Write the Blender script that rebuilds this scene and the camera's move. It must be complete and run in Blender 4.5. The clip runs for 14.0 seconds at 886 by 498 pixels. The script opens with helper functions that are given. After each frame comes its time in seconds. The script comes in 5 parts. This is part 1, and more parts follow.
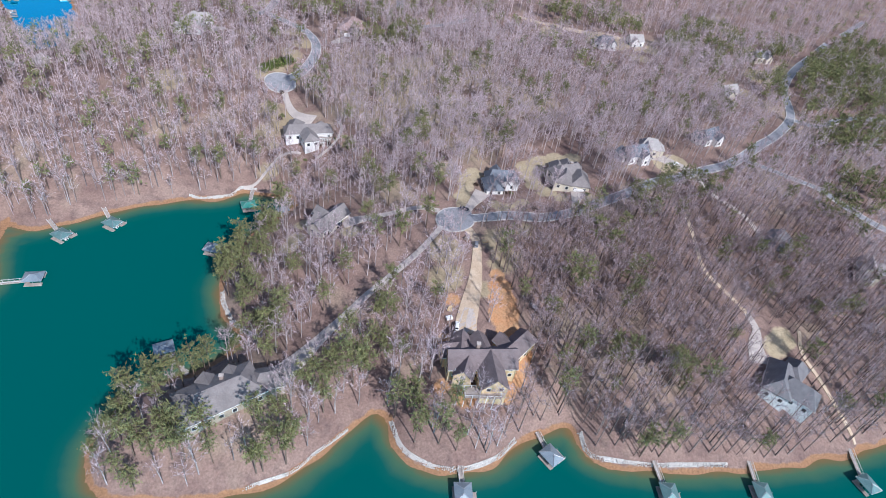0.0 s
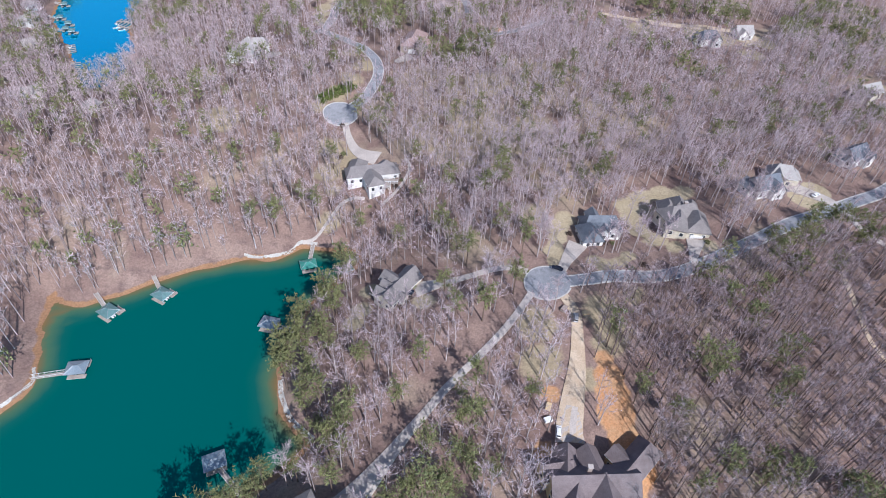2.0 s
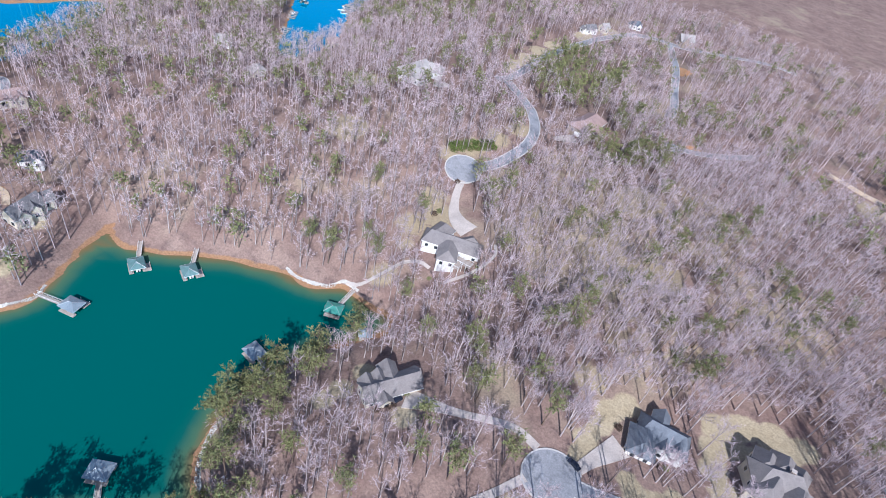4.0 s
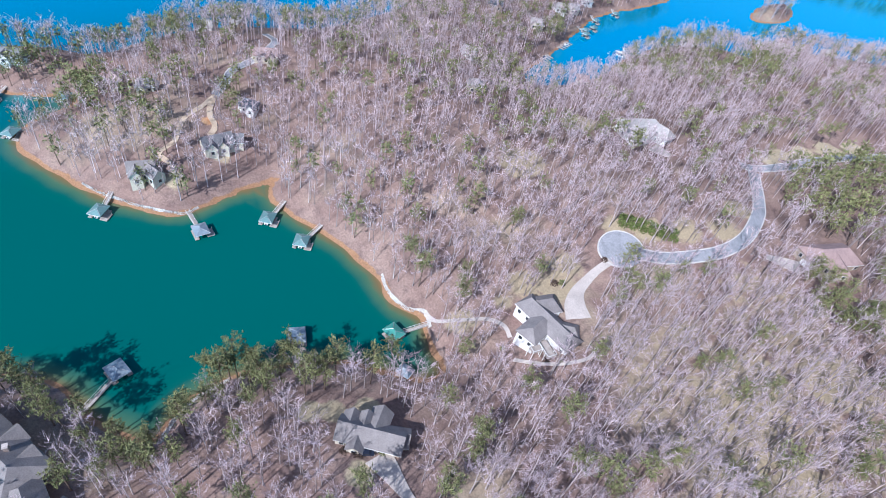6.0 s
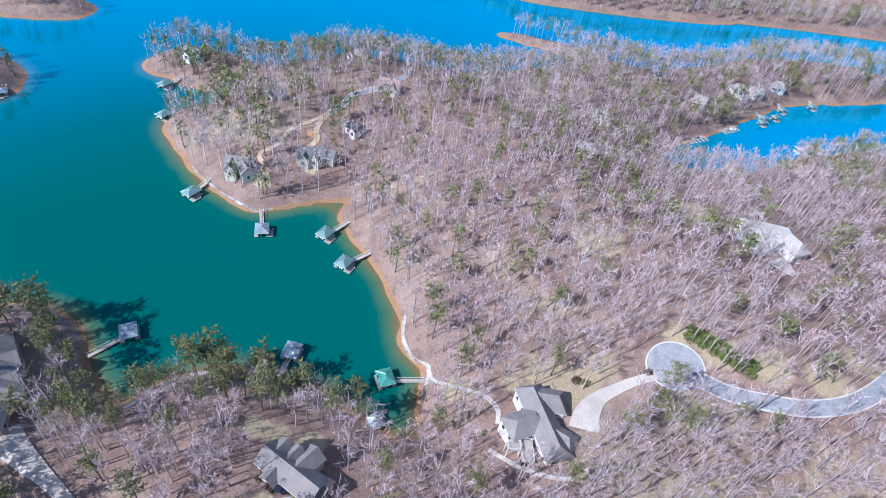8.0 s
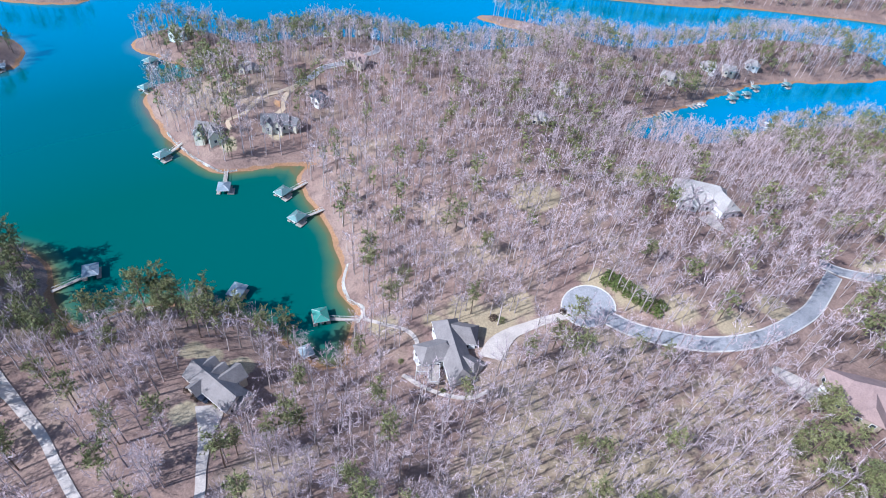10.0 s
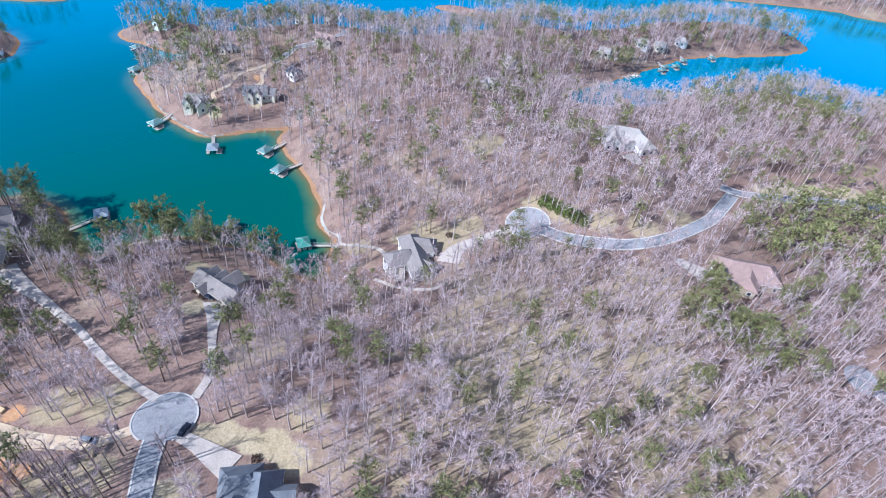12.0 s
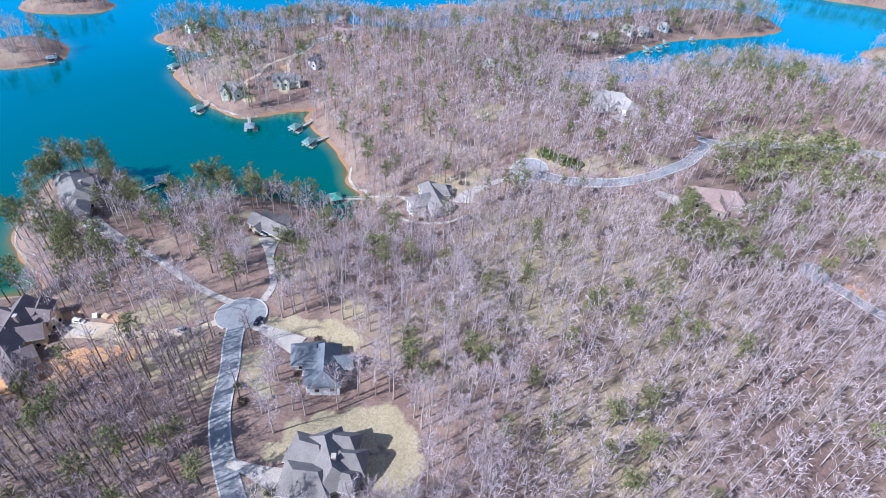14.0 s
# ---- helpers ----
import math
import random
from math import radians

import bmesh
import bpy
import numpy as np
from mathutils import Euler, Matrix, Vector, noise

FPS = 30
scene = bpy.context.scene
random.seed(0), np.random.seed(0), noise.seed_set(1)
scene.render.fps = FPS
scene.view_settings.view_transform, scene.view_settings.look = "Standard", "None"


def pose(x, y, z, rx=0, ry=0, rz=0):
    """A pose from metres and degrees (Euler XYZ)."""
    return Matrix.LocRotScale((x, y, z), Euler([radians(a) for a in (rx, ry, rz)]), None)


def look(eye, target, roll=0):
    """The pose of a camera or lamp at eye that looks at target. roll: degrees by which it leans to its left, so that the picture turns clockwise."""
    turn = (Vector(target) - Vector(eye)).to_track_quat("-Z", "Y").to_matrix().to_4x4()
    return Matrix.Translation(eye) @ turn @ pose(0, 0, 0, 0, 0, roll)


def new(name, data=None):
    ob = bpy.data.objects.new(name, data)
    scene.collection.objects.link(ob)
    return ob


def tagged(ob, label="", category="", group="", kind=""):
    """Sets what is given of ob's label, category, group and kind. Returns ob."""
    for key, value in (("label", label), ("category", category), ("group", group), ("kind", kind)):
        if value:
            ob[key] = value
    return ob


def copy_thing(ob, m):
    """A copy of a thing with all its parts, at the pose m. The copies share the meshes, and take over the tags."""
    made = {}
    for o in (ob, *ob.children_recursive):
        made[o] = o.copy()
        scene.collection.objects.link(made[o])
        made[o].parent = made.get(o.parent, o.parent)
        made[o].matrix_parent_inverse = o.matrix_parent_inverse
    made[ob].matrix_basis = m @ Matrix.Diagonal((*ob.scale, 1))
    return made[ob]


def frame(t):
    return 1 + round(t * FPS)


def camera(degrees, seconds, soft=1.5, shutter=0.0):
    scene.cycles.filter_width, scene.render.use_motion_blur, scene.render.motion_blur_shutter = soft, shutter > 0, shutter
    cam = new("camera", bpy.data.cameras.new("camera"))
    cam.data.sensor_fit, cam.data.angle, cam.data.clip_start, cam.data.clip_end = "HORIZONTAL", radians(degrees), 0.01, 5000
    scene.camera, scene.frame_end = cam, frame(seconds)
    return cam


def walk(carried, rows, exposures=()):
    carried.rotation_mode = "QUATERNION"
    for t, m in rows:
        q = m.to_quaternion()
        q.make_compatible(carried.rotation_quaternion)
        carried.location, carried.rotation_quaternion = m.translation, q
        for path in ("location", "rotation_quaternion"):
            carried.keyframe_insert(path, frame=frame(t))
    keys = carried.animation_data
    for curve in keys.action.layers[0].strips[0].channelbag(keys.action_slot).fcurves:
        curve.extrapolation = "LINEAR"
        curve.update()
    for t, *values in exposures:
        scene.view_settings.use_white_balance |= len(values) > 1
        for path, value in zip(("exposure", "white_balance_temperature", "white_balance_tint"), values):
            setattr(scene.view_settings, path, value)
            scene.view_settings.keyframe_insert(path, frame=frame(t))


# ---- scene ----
cam = camera(76.4, 14.0, 1.0)
PATH = [
    (0, (-14.802, 13.047, 160.884), (-14.535, 14.564, 159.609), 10.33),
    (0.5, (-17.69, 22.498, 160.579), (-17.465, 23.999, 159.276), 8.08),
    (1, (-20.193, 33.503, 159.992), (-20.023, 34.989, 158.665), 5.52),
    (1.5, (-21.342, 46.704, 159.301), (-21.237, 48.183, 157.959), 3.47),
    (2, (-20.083, 61.107, 158.856), (-20.043, 62.597, 157.523), 3.53),
    (2.5, (-15.981, 75.719, 158.665), (-16.018, 77.22, 157.343), 6.35),
    (2.7, (-13.417, 80.987, 158.661), (-13.495, 82.492, 157.346), 7.79),
    (4.8, (21.622, 129.092, 159.673), (20.773, 130.335, 158.356), 16.39),
    (5, (24.464, 134.888, 159.668), (23.547, 136.066, 158.337), 16.11),
    (5.5, (30.114, 152.038, 159.455), (29.039, 153.022, 158.086), 14.58),
    (6, (33.286, 169.602, 159.064), (32.085, 170.375, 157.664), 12.93),
    (6.5, (33.783, 185.499, 158.541), (32.474, 186.068, 157.141), 12.19),
    (7, (32.279, 198.966, 157.869), (30.885, 199.363, 156.492), 11.90),
    (7.2, (32.336, 203.645, 157.752), (30.917, 203.988, 156.384), 11.61),
    (9.3, (44.578, 246.643, 156.089), (43.129, 246.726, 154.714), 7.83),
    (9.5, (47.14, 249.527, 156.193), (45.689, 249.608, 154.819), 7.79),
    (10, (56.305, 254.189, 156.992), (54.849, 254.286, 155.624), 8.10),
    (10.5, (67.418, 257.153, 157.847), (65.959, 257.279, 156.485), 8.52),
    (11, (79.336, 259.044, 158.562), (77.874, 259.193, 157.206), 8.55),
    (11.5, (91.853, 260.013, 159.086), (90.383, 260.18, 157.74), 8.23),
    (12, (104.12, 260.307, 159.387), (102.642, 260.482, 158.051), 7.72),
    (12.5, (115.876, 259.931, 159.426), (114.389, 260.105, 158.1), 7.03),
    (13, (127.593, 258.356, 159.409), (126.098, 258.527, 158.092), 6.36),
    (13.5, (139.26, 255.984, 159.435), (137.756, 256.15, 158.126), 5.60),
    (14, (150.708, 253.409, 159.488), (149.196, 253.567, 158.189), 4.84),
]
walk(cam, [(t, look(eye, target, roll)) for t, eye, target, roll in PATH],
     [(0, 0.06, 5720, 14), (2.5, 0.13, 5720, 14), (5, 0.33, 5500, 14), (14, 0.48, 5390, 12)])

# ---- light: late-winter sun from the south, clear sky ----
SUN_ELEVATION, SUN_TURN = radians(40), radians(153)
world = bpy.data.worlds.new("sky")
scene.world = world
world.use_nodes = True
wn = world.node_tree.nodes
sky = wn.new("ShaderNodeTexSky")
sky.sky_type, sky.sun_disc, sky.sun_elevation, sky.sun_rotation = "NISHITA", False, SUN_ELEVATION, SUN_TURN
sky.air_density, sky.dust_density, sky.ozone_density = 1.0, 0.6, 1.6
world.node_tree.links.new(sky.outputs[0], wn["Background"].inputs[0])
wn["Background"].inputs[1].default_value = 0.11
sun = new("sun", bpy.data.lights.new("sun", "SUN"))
sun.data.energy, sun.data.angle, sun.data.color = 4.8, radians(0.53), (1.0, 0.955, 0.89)
sun_from = Vector((math.sin(SUN_TURN) * math.cos(SUN_ELEVATION), math.cos(SUN_TURN) * math.cos(SUN_ELEVATION), math.sin(SUN_ELEVATION)))
sun.matrix_world = look(sun_from * 900, (0, 0, 0))


# ---- materials ----
def material(name, light, dark, size=1.0, rough=0.8, fine=None, relief=0.0, metal=0.0, lot=0.0, third=None, third_size=9.0):
    """A surface whose colour wanders between two tones at `size` metres and again ten times finer, with relief; lot: change from piece to piece."""
    m = bpy.data.materials.new(name)
    m.use_nodes = True
    n, link = m.node_tree.nodes, m.node_tree.links.new
    b = n["Principled BSDF"]
    place = n.new("ShaderNodeNewGeometry")

    def cloud(scale, detail):
        t = n.new("ShaderNodeTexNoise")
        t.inputs["Scale"].default_value, t.inputs["Detail"].default_value, t.inputs["Roughness"].default_value = 1 / scale, detail, 0.65
        link(place.outputs["Position"], t.inputs["Vector"])
        return t

    def blend(fac, a, c):
        x = n.new("ShaderNodeMix")
        x.data_type = "RGBA"
        link(fac, x.inputs[0])
        for k, v in ((6, a), (7, c)):
            if isinstance(v, tuple):
                x.inputs[k].default_value = (*v, 1)
            else:
                link(v, x.inputs[k])
        return x.outputs[2]

    def steep(fac, lo, hi):
        r = n.new("ShaderNodeMapRange")
        r.inputs[1].default_value, r.inputs[2].default_value = lo, hi
        link(fac, r.inputs[0])
        return r.outputs[0]

    broad, small = cloud(size, 4), cloud(fine or size / 10, 3)
    colour = blend(steep(broad.outputs["Fac"], 0.32, 0.68), dark, light)
    if third:
        colour = blend(steep(cloud(third_size, 3).outputs["Fac"], 0.52, 0.66), colour, third)
    grey = n.new("ShaderNodeHueSaturation")
    spread = n.new("ShaderNodeMapRange")
    spread.inputs[1].default_value, spread.inputs[2].default_value, spread.inputs[3].default_value, spread.inputs[4].default_value = 0.25, 0.75, 0.78, 1.22
    link(small.outputs["Fac"], spread.inputs[0])
    link(spread.outputs[0], grey.inputs["Value"])
    link(colour, grey.inputs["Color"])
    colour = grey.outputs[0]
    if lot:
        each = n.new("ShaderNodeObjectInfo")
        wide = n.new("ShaderNodeMapRange")
        wide.inputs[3].default_value, wide.inputs[4].default_value = 1 - lot, 1 + lot
        link(each.outputs["Random"], wide.inputs[0])
        g2 = n.new("ShaderNodeHueSaturation")
        link(wide.outputs[0], g2.inputs["Value"])
        link(colour, g2.inputs["Color"])
        colour = g2.outputs[0]
    link(colour, b.inputs["Base Color"])
    b.inputs["Roughness"].default_value, b.inputs["Metallic"].default_value = rough, metal
    b.inputs["Specular IOR Level"].default_value = 0.25
    if relief:
        bump = n.new("ShaderNodeBump")
        bump.inputs["Strength"].default_value, bump.inputs["Distance"].default_value = 0.8, relief
        link(small.outputs["Fac"], bump.inputs["Height"])
        link(bump.outputs[0], b.inputs["Normal"])
    return m


def island_tint(m, lo, hi):
    """Let each joined piece of a mesh differ in brightness."""
    n, link = m.node_tree.nodes, m.node_tree.links.new
    b = n["Principled BSDF"]
    was = b.inputs["Base Color"].links[0].from_socket
    each, wide, tone = n.new("ShaderNodeNewGeometry"), n.new("ShaderNodeMapRange"), n.new("ShaderNodeHueSaturation")
    wide.inputs[3].default_value, wide.inputs[4].default_value = lo, hi
    link(each.outputs["Random Per Island"], wide.inputs[0])
    link(wide.outputs[0], tone.inputs["Value"])
    link(was, tone.inputs["Color"])
    link(tone.outputs[0], b.inputs["Base Color"])
    return m


M_BARK = island_tint(material("grey_bark", (0.50, 0.43, 0.415), (0.30, 0.25, 0.245), 3, 0.9, 0.3), 0.55, 1.35)
M_TWIG = island_tint(material("winter_twigs", (0.575, 0.465, 0.485), (0.41, 0.33, 0.345), 14, 0.9, 1.2), 0.6, 1.42)
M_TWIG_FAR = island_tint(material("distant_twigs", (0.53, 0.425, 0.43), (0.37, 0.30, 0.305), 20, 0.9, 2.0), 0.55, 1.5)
M_BARK_DARK = island_tint(material("dark_bark", (0.23, 0.172, 0.155), (0.14, 0.105, 0.094), 3, 0.95, 0.3), 0.6, 1.5)
M_TWIG_DARK = island_tint(material("brown_twigs", (0.46, 0.36, 0.372), (0.315, 0.245, 0.254), 14, 0.9, 1.2), 0.6, 1.4)
M_PINE = island_tint(material("pine_needles", (0.25, 0.25, 0.105), (0.13, 0.145, 0.065), 5, 0.75, 0.5), 0.65, 1.4)
M_PINE_BARK = material("pine_bark", (0.22, 0.16, 0.12), (0.13, 0.095, 0.075), 1, 0.95, 0.15)
M_HEDGE = island_tint(material("hedge_leaves", (0.17, 0.205, 0.06), (0.09, 0.12, 0.035), 3, 0.7, 0.4), 0.7, 1.3)
M_ASPHALT = material("worn_asphalt", (0.34, 0.34, 0.36), (0.265, 0.27, 0.285), 7, 0.9, 0.5, 0.01, third=(0.23, 0.235, 0.25), third_size=3)
M_CONCRETE = material("pale_concrete", (0.56, 0.495, 0.445), (0.43, 0.375, 0.335), 5, 0.85, 0.4, 0.01)
M_GRAVEL = material("sandy_gravel", (0.62, 0.50, 0.37), (0.47, 0.35, 0.24), 4, 0.95, 0.35, 0.03)
M_KERB = material("kerb_concrete", (0.60, 0.57, 0.54), (0.46, 0.44, 0.42), 3, 0.85, 0.3)
M_STONE = island_tint(material("riprap_stone", (0.60, 0.565, 0.52), (0.45, 0.42, 0.385), 1.5, 0.9, 0.25, 0.03), 0.82, 1.12)
M_WHITE = material("white_siding", (0.80, 0.79, 0.77), (0.70, 0.69, 0.67), 4, 0.6, 0.25)
M_CREAM = material("cream_siding", (0.66, 0.60, 0.48), (0.54, 0.49, 0.39), 4, 0.65, 0.25)
M_TAN = material("tan_shingle_siding", (0.40, 0.33, 0.26), (0.30, 0.245, 0.19), 4, 0.75, 0.25)
M_WOOD = material("weathered_deck_boards", (0.46, 0.40, 0.35), (0.32, 0.27, 0.235), 2, 0.85, 0.2)
M_RAW = material("raw_lumber", (0.72, 0.55, 0.33), (0.58, 0.42, 0.24), 2, 0.8, 0.2)
M_ROOF_GREY = material("grey_shingles", (0.22, 0.215, 0.22), (0.155, 0.15, 0.157), 3, 0.85, 0.3, 0.02)
M_ROOF_PALE = material("pale_grey_shingles", (0.42, 0.395, 0.375), (0.34, 0.315, 0.30), 3, 0.85, 0.3, 0.02)
M_ROOF_MID = material("mid_grey_shingles", (0.265, 0.24, 0.232), (0.20, 0.18, 0.175), 3, 0.85, 0.3, 0.02)
M_ROOF_BLUE = material("slate_blue_shingles", (0.185, 0.205, 0.235), (0.13, 0.145, 0.17), 3, 0.8, 0.3, 0.02)
M_ROOF_BROWN = material("mauve_brown_shingles", (0.215, 0.175, 0.175), (0.155, 0.125, 0.125), 3, 0.85, 0.3, 0.02)
M_ROOF_RED = material("red_brown_shingles", (0.38, 0.27, 0.245), (0.29, 0.205, 0.19), 3, 0.85, 0.3, 0.02)
M_DOCK_GREEN = material("green_metal_roof", (0.10, 0.36, 0.29), (0.075, 0.29, 0.235), 2, 0.45, 0.3, 0.0, 0.3)
M_DOCK_TEAL = material("faded_teal_metal_roof", (0.19, 0.315, 0.305), (0.14, 0.25, 0.245), 2, 0.45, 0.3, 0.0, 0.3)
M_DOCK_GREY = material("blue_grey_metal_roof", (0.32, 0.38, 0.42), (0.24, 0.29, 0.33), 2, 0.45, 0.3, 0.0, 0.3)
M_STEEL = material("galvanised_steel", (0.55, 0.56, 0.58), (0.42, 0.43, 0.45), 1, 0.45, 0.2, 0.0, 0.7)
M_PAINT_WHITE = material("white_gelcoat", (0.82, 0.82, 0.82), (0.74, 0.74, 0.74), 2, 0.3, 0.3)
M_PAINT_DARK = material("dark_blue_car_paint", (0.025, 0.03, 0.05), (0.018, 0.022, 0.035), 2, 0.25, 0.3)
M_PAINT_GREY = material("silver_car_paint", (0.45, 0.45, 0.46), (0.38, 0.38, 0.39), 2, 0.3, 0.3, 0.0, 0.5)
M_RUBBER = material("tyre_rubber", (0.03, 0.03, 0.03), (0.02, 0.02, 0.02), 1, 0.9, 0.1)
M_BRICK = material("chimney_stone", (0.40, 0.33, 0.29), (0.28, 0.22, 0.19), 1, 0.9, 0.2, 0.02)
M_CANVAS = material("navy_boat_cover", (0.05, 0.07, 0.12), (0.035, 0.05, 0.09), 1, 0.8, 0.2)
M_MULCH = material("dark_mulch", (0.12, 0.085, 0.065), (0.075, 0.05, 0.04), 1, 0.95, 0.2)
M_GLASS = material("window_glass", (0.05, 0.06, 0.07), (0.03, 0.035, 0.045), 3, 0.06, 1)
M_GLASS.node_tree.nodes["Principled BSDF"].inputs["Specular IOR Level"].default_value = 0.6


def ground_material():
    """Leaf litter, with bare clay, lawn and sand where the ground is so; the weights lie on the ground's mesh."""
    m = bpy.data.materials.new("forest_floor")
    m.use_nodes = True
    n, link = m.node_tree.nodes, m.node_tree.links.new
    b, place = n["Principled BSDF"], n.new("ShaderNodeNewGeometry")

    def cloud(scale, detail=5):
        t = n.new("ShaderNodeTexNoise")
        t.inputs["Scale"].default_value, t.inputs["Detail"].default_value, t.inputs["Roughness"].default_value = 1 / scale, detail, 0.7
        link(place.outputs["Position"], t.inputs["Vector"])
        return t.outputs["Fac"]

    def steep(fac, lo, hi, a=0.0, c=1.0):
        r = n.new("ShaderNodeMapRange")
        for k, v in enumerate((lo, hi, a, c)):
            r.inputs[k + 1].default_value = v
        link(fac, r.inputs[0])
        return r.outputs[0]

    def blend(fac, a, c):
        x = n.new("ShaderNodeMix")
        x.data_type = "RGBA"
        link(fac, x.inputs[0])
        for k, v in ((6, a), (7, c)):
            if isinstance(v, tuple):
                x.inputs[k].default_value = (*v, 1)
            else:
                link(v, x.inputs[k])
        return x.outputs[2]

    def weight(name):
        a = n.new("ShaderNodeAttribute")
        a.attribute_name = name
        add = n.new("ShaderNodeMath")
        add.operation = "ADD"
        link(a.outputs["Fac"], add.inputs[0])
        link(steep(cloud(4), 0.3, 0.7, -0.22, 0.22), add.inputs[1])
        return steep(add.outputs[0], 0.35, 0.65)

    colour = blend(steep(cloud(16), 0.35, 0.65), (0.222, 0.146, 0.124), (0.318, 0.224, 0.183))
    colour = blend(steep(cloud(5), 0.5, 0.72), colour, (0.155, 0.108, 0.098))
    colour = blend(steep(cloud(45, 3), 0.55, 0.7), colour, (0.35, 0.275, 0.20))
    grass = blend(steep(cloud(6), 0.35, 0.65), (0.40, 0.325, 0.21), (0.47, 0.39, 0.265))
    clay = blend(steep(cloud(5), 0.35, 0.65), (0.53, 0.265, 0.125), (0.48, 0.30, 0.17))
    colour = blend(weight("straw"), colour, (0.38, 0.305, 0.20))
    colour = blend(weight("grass"), colour, grass)
    colour = blend(weight("clay"), colour, clay)
    high = n.new("ShaderNodeSeparateXYZ")
    link(place.outputs["Position"], high.inputs[0])
    edge = n.new("ShaderNodeMath")
    edge.operation = "ADD"
    link(high.outputs[2], edge.inputs[0])
    link(steep(cloud(6), 0.3, 0.7, -0.4, 0.4), edge.inputs[1])
    colour = blend(steep(edge.outputs[0], 0.8, 0.45), colour, (0.335, 0.19, 0.105))
    grain = n.new("ShaderNodeHueSaturation")
    link(steep(cloud(0.7), 0.28, 0.72, 0.68, 1.3), grain.inputs["Value"])
    link(colour, grain.inputs["Color"])
    link(grain.outputs[0], b.inputs["Base Color"])
    b.inputs["Roughness"].default_value, b.inputs["Specular IOR Level"].default_value = 0.95, 0.1
    bump = n.new("ShaderNodeBump")
    bump.inputs["Strength"].default_value, bump.inputs["Distance"].default_value = 0.7, 0.25
    link(cloud(0.9), bump.inputs["Height"])
    link(bump.outputs[0], b.inputs["Normal"])
    return m


def water_material():
    """Lake water: clay-stained shallows, green cove, bluer open lake with sky reflection painted into its colour, and a
    mirror skin that strengthens towards grazing views.
    """
    m = bpy.data.materials.new("lake_water")
    m.use_nodes = True
    n, link = m.node_tree.nodes, m.node_tree.links.new
    out = n["Material Output"]
    n.remove(n["Principled BSDF"])
    depth, painted_sky = n.new("ShaderNodeAttribute"), n.new("ShaderNodeAttribute")
    depth.attribute_name, painted_sky.attribute_name = "depth", "painted_sky"
    place, cloudy = n.new("ShaderNodeNewGeometry"), n.new("ShaderNodeTexNoise")
    cloudy.inputs["Scale"].default_value, cloudy.inputs["Detail"].default_value = 0.09, 4
    link(place.outputs["Position"], cloudy.inputs["Vector"])
    add = n.new("ShaderNodeMath")
    add.operation = "MULTIPLY_ADD"
    link(cloudy.outputs["Fac"], add.inputs[0])
    add.inputs[1].default_value = 0.9
    link(depth.outputs["Fac"], add.inputs[2])
    ramp = n.new("ShaderNodeValToRGB")
    scaled = n.new("ShaderNodeMapRange")
    scaled.inputs[1].default_value, scaled.inputs[2].default_value = 0.45, 3.6
    link(add.outputs[0], scaled.inputs[0])
    link(scaled.outputs[0], ramp.inputs[0])
    e = ramp.color_ramp.elements
    e[0].position, e[0].color = 0.0, (0.25, 0.14, 0.06, 1)
    e[1].position, e[1].color = 1.0, (0.0012, 0.100, 0.088, 1)
    for at, c in ((0.12, (0.175, 0.13, 0.06, 1)), (0.32, (0.07, 0.145, 0.085, 1)), (0.62, (0.008, 0.105, 0.088, 1))):
        k = e.new(at)
        k.color = c
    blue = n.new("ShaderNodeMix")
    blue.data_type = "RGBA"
    link(painted_sky.outputs["Fac"], blue.inputs[0])
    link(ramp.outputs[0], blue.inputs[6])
    # sky reflection put into the diffuse body colour, away from the cove
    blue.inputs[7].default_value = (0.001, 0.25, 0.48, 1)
    body, skin, mix, edge = n.new("ShaderNodeBsdfDiffuse"), n.new("ShaderNodeBsdfGlossy"), n.new("ShaderNodeMixShader"), n.new("ShaderNodeLayerWeight")
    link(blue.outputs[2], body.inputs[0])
    skin.inputs["Color"].default_value = (0.15, 0.80, 1.0, 1)
    skin.inputs["Roughness"].default_value = 0.12
    edge.inputs[0].default_value = 0.5
    curve = n.new("ShaderNodeMapRange")
    curve.inputs[1].default_value, curve.inputs[2].default_value, curve.inputs[3].default_value, curve.inputs[4].default_value = 0.41, 0.74, 0.015, 0.82
    link(edge.outputs["Facing"], curve.inputs[0])
    link(curve.outputs[0], mix.inputs[0])
    link(body.outputs[0], mix.inputs[1])
    link(skin.outputs[0], mix.inputs[2])
    ripple, bump = n.new("ShaderNodeTexNoise"), n.new("ShaderNodeBump")
    ripple.inputs["Scale"].default_value, ripple.inputs["Detail"].default_value = 0.8, 3
    link(place.outputs["Position"], ripple.inputs["Vector"])
    bump.inputs["Strength"].default_value, bump.inputs["Distance"].default_value = 0.12, 0.12
    link(ripple.outputs["Fac"], bump.inputs["Height"])
    link(bump.outputs[0], skin.inputs["Normal"])
    link(mix.outputs[0], out.inputs[0])
    return m


M_GROUND, M_WATER = ground_material(), water_material()



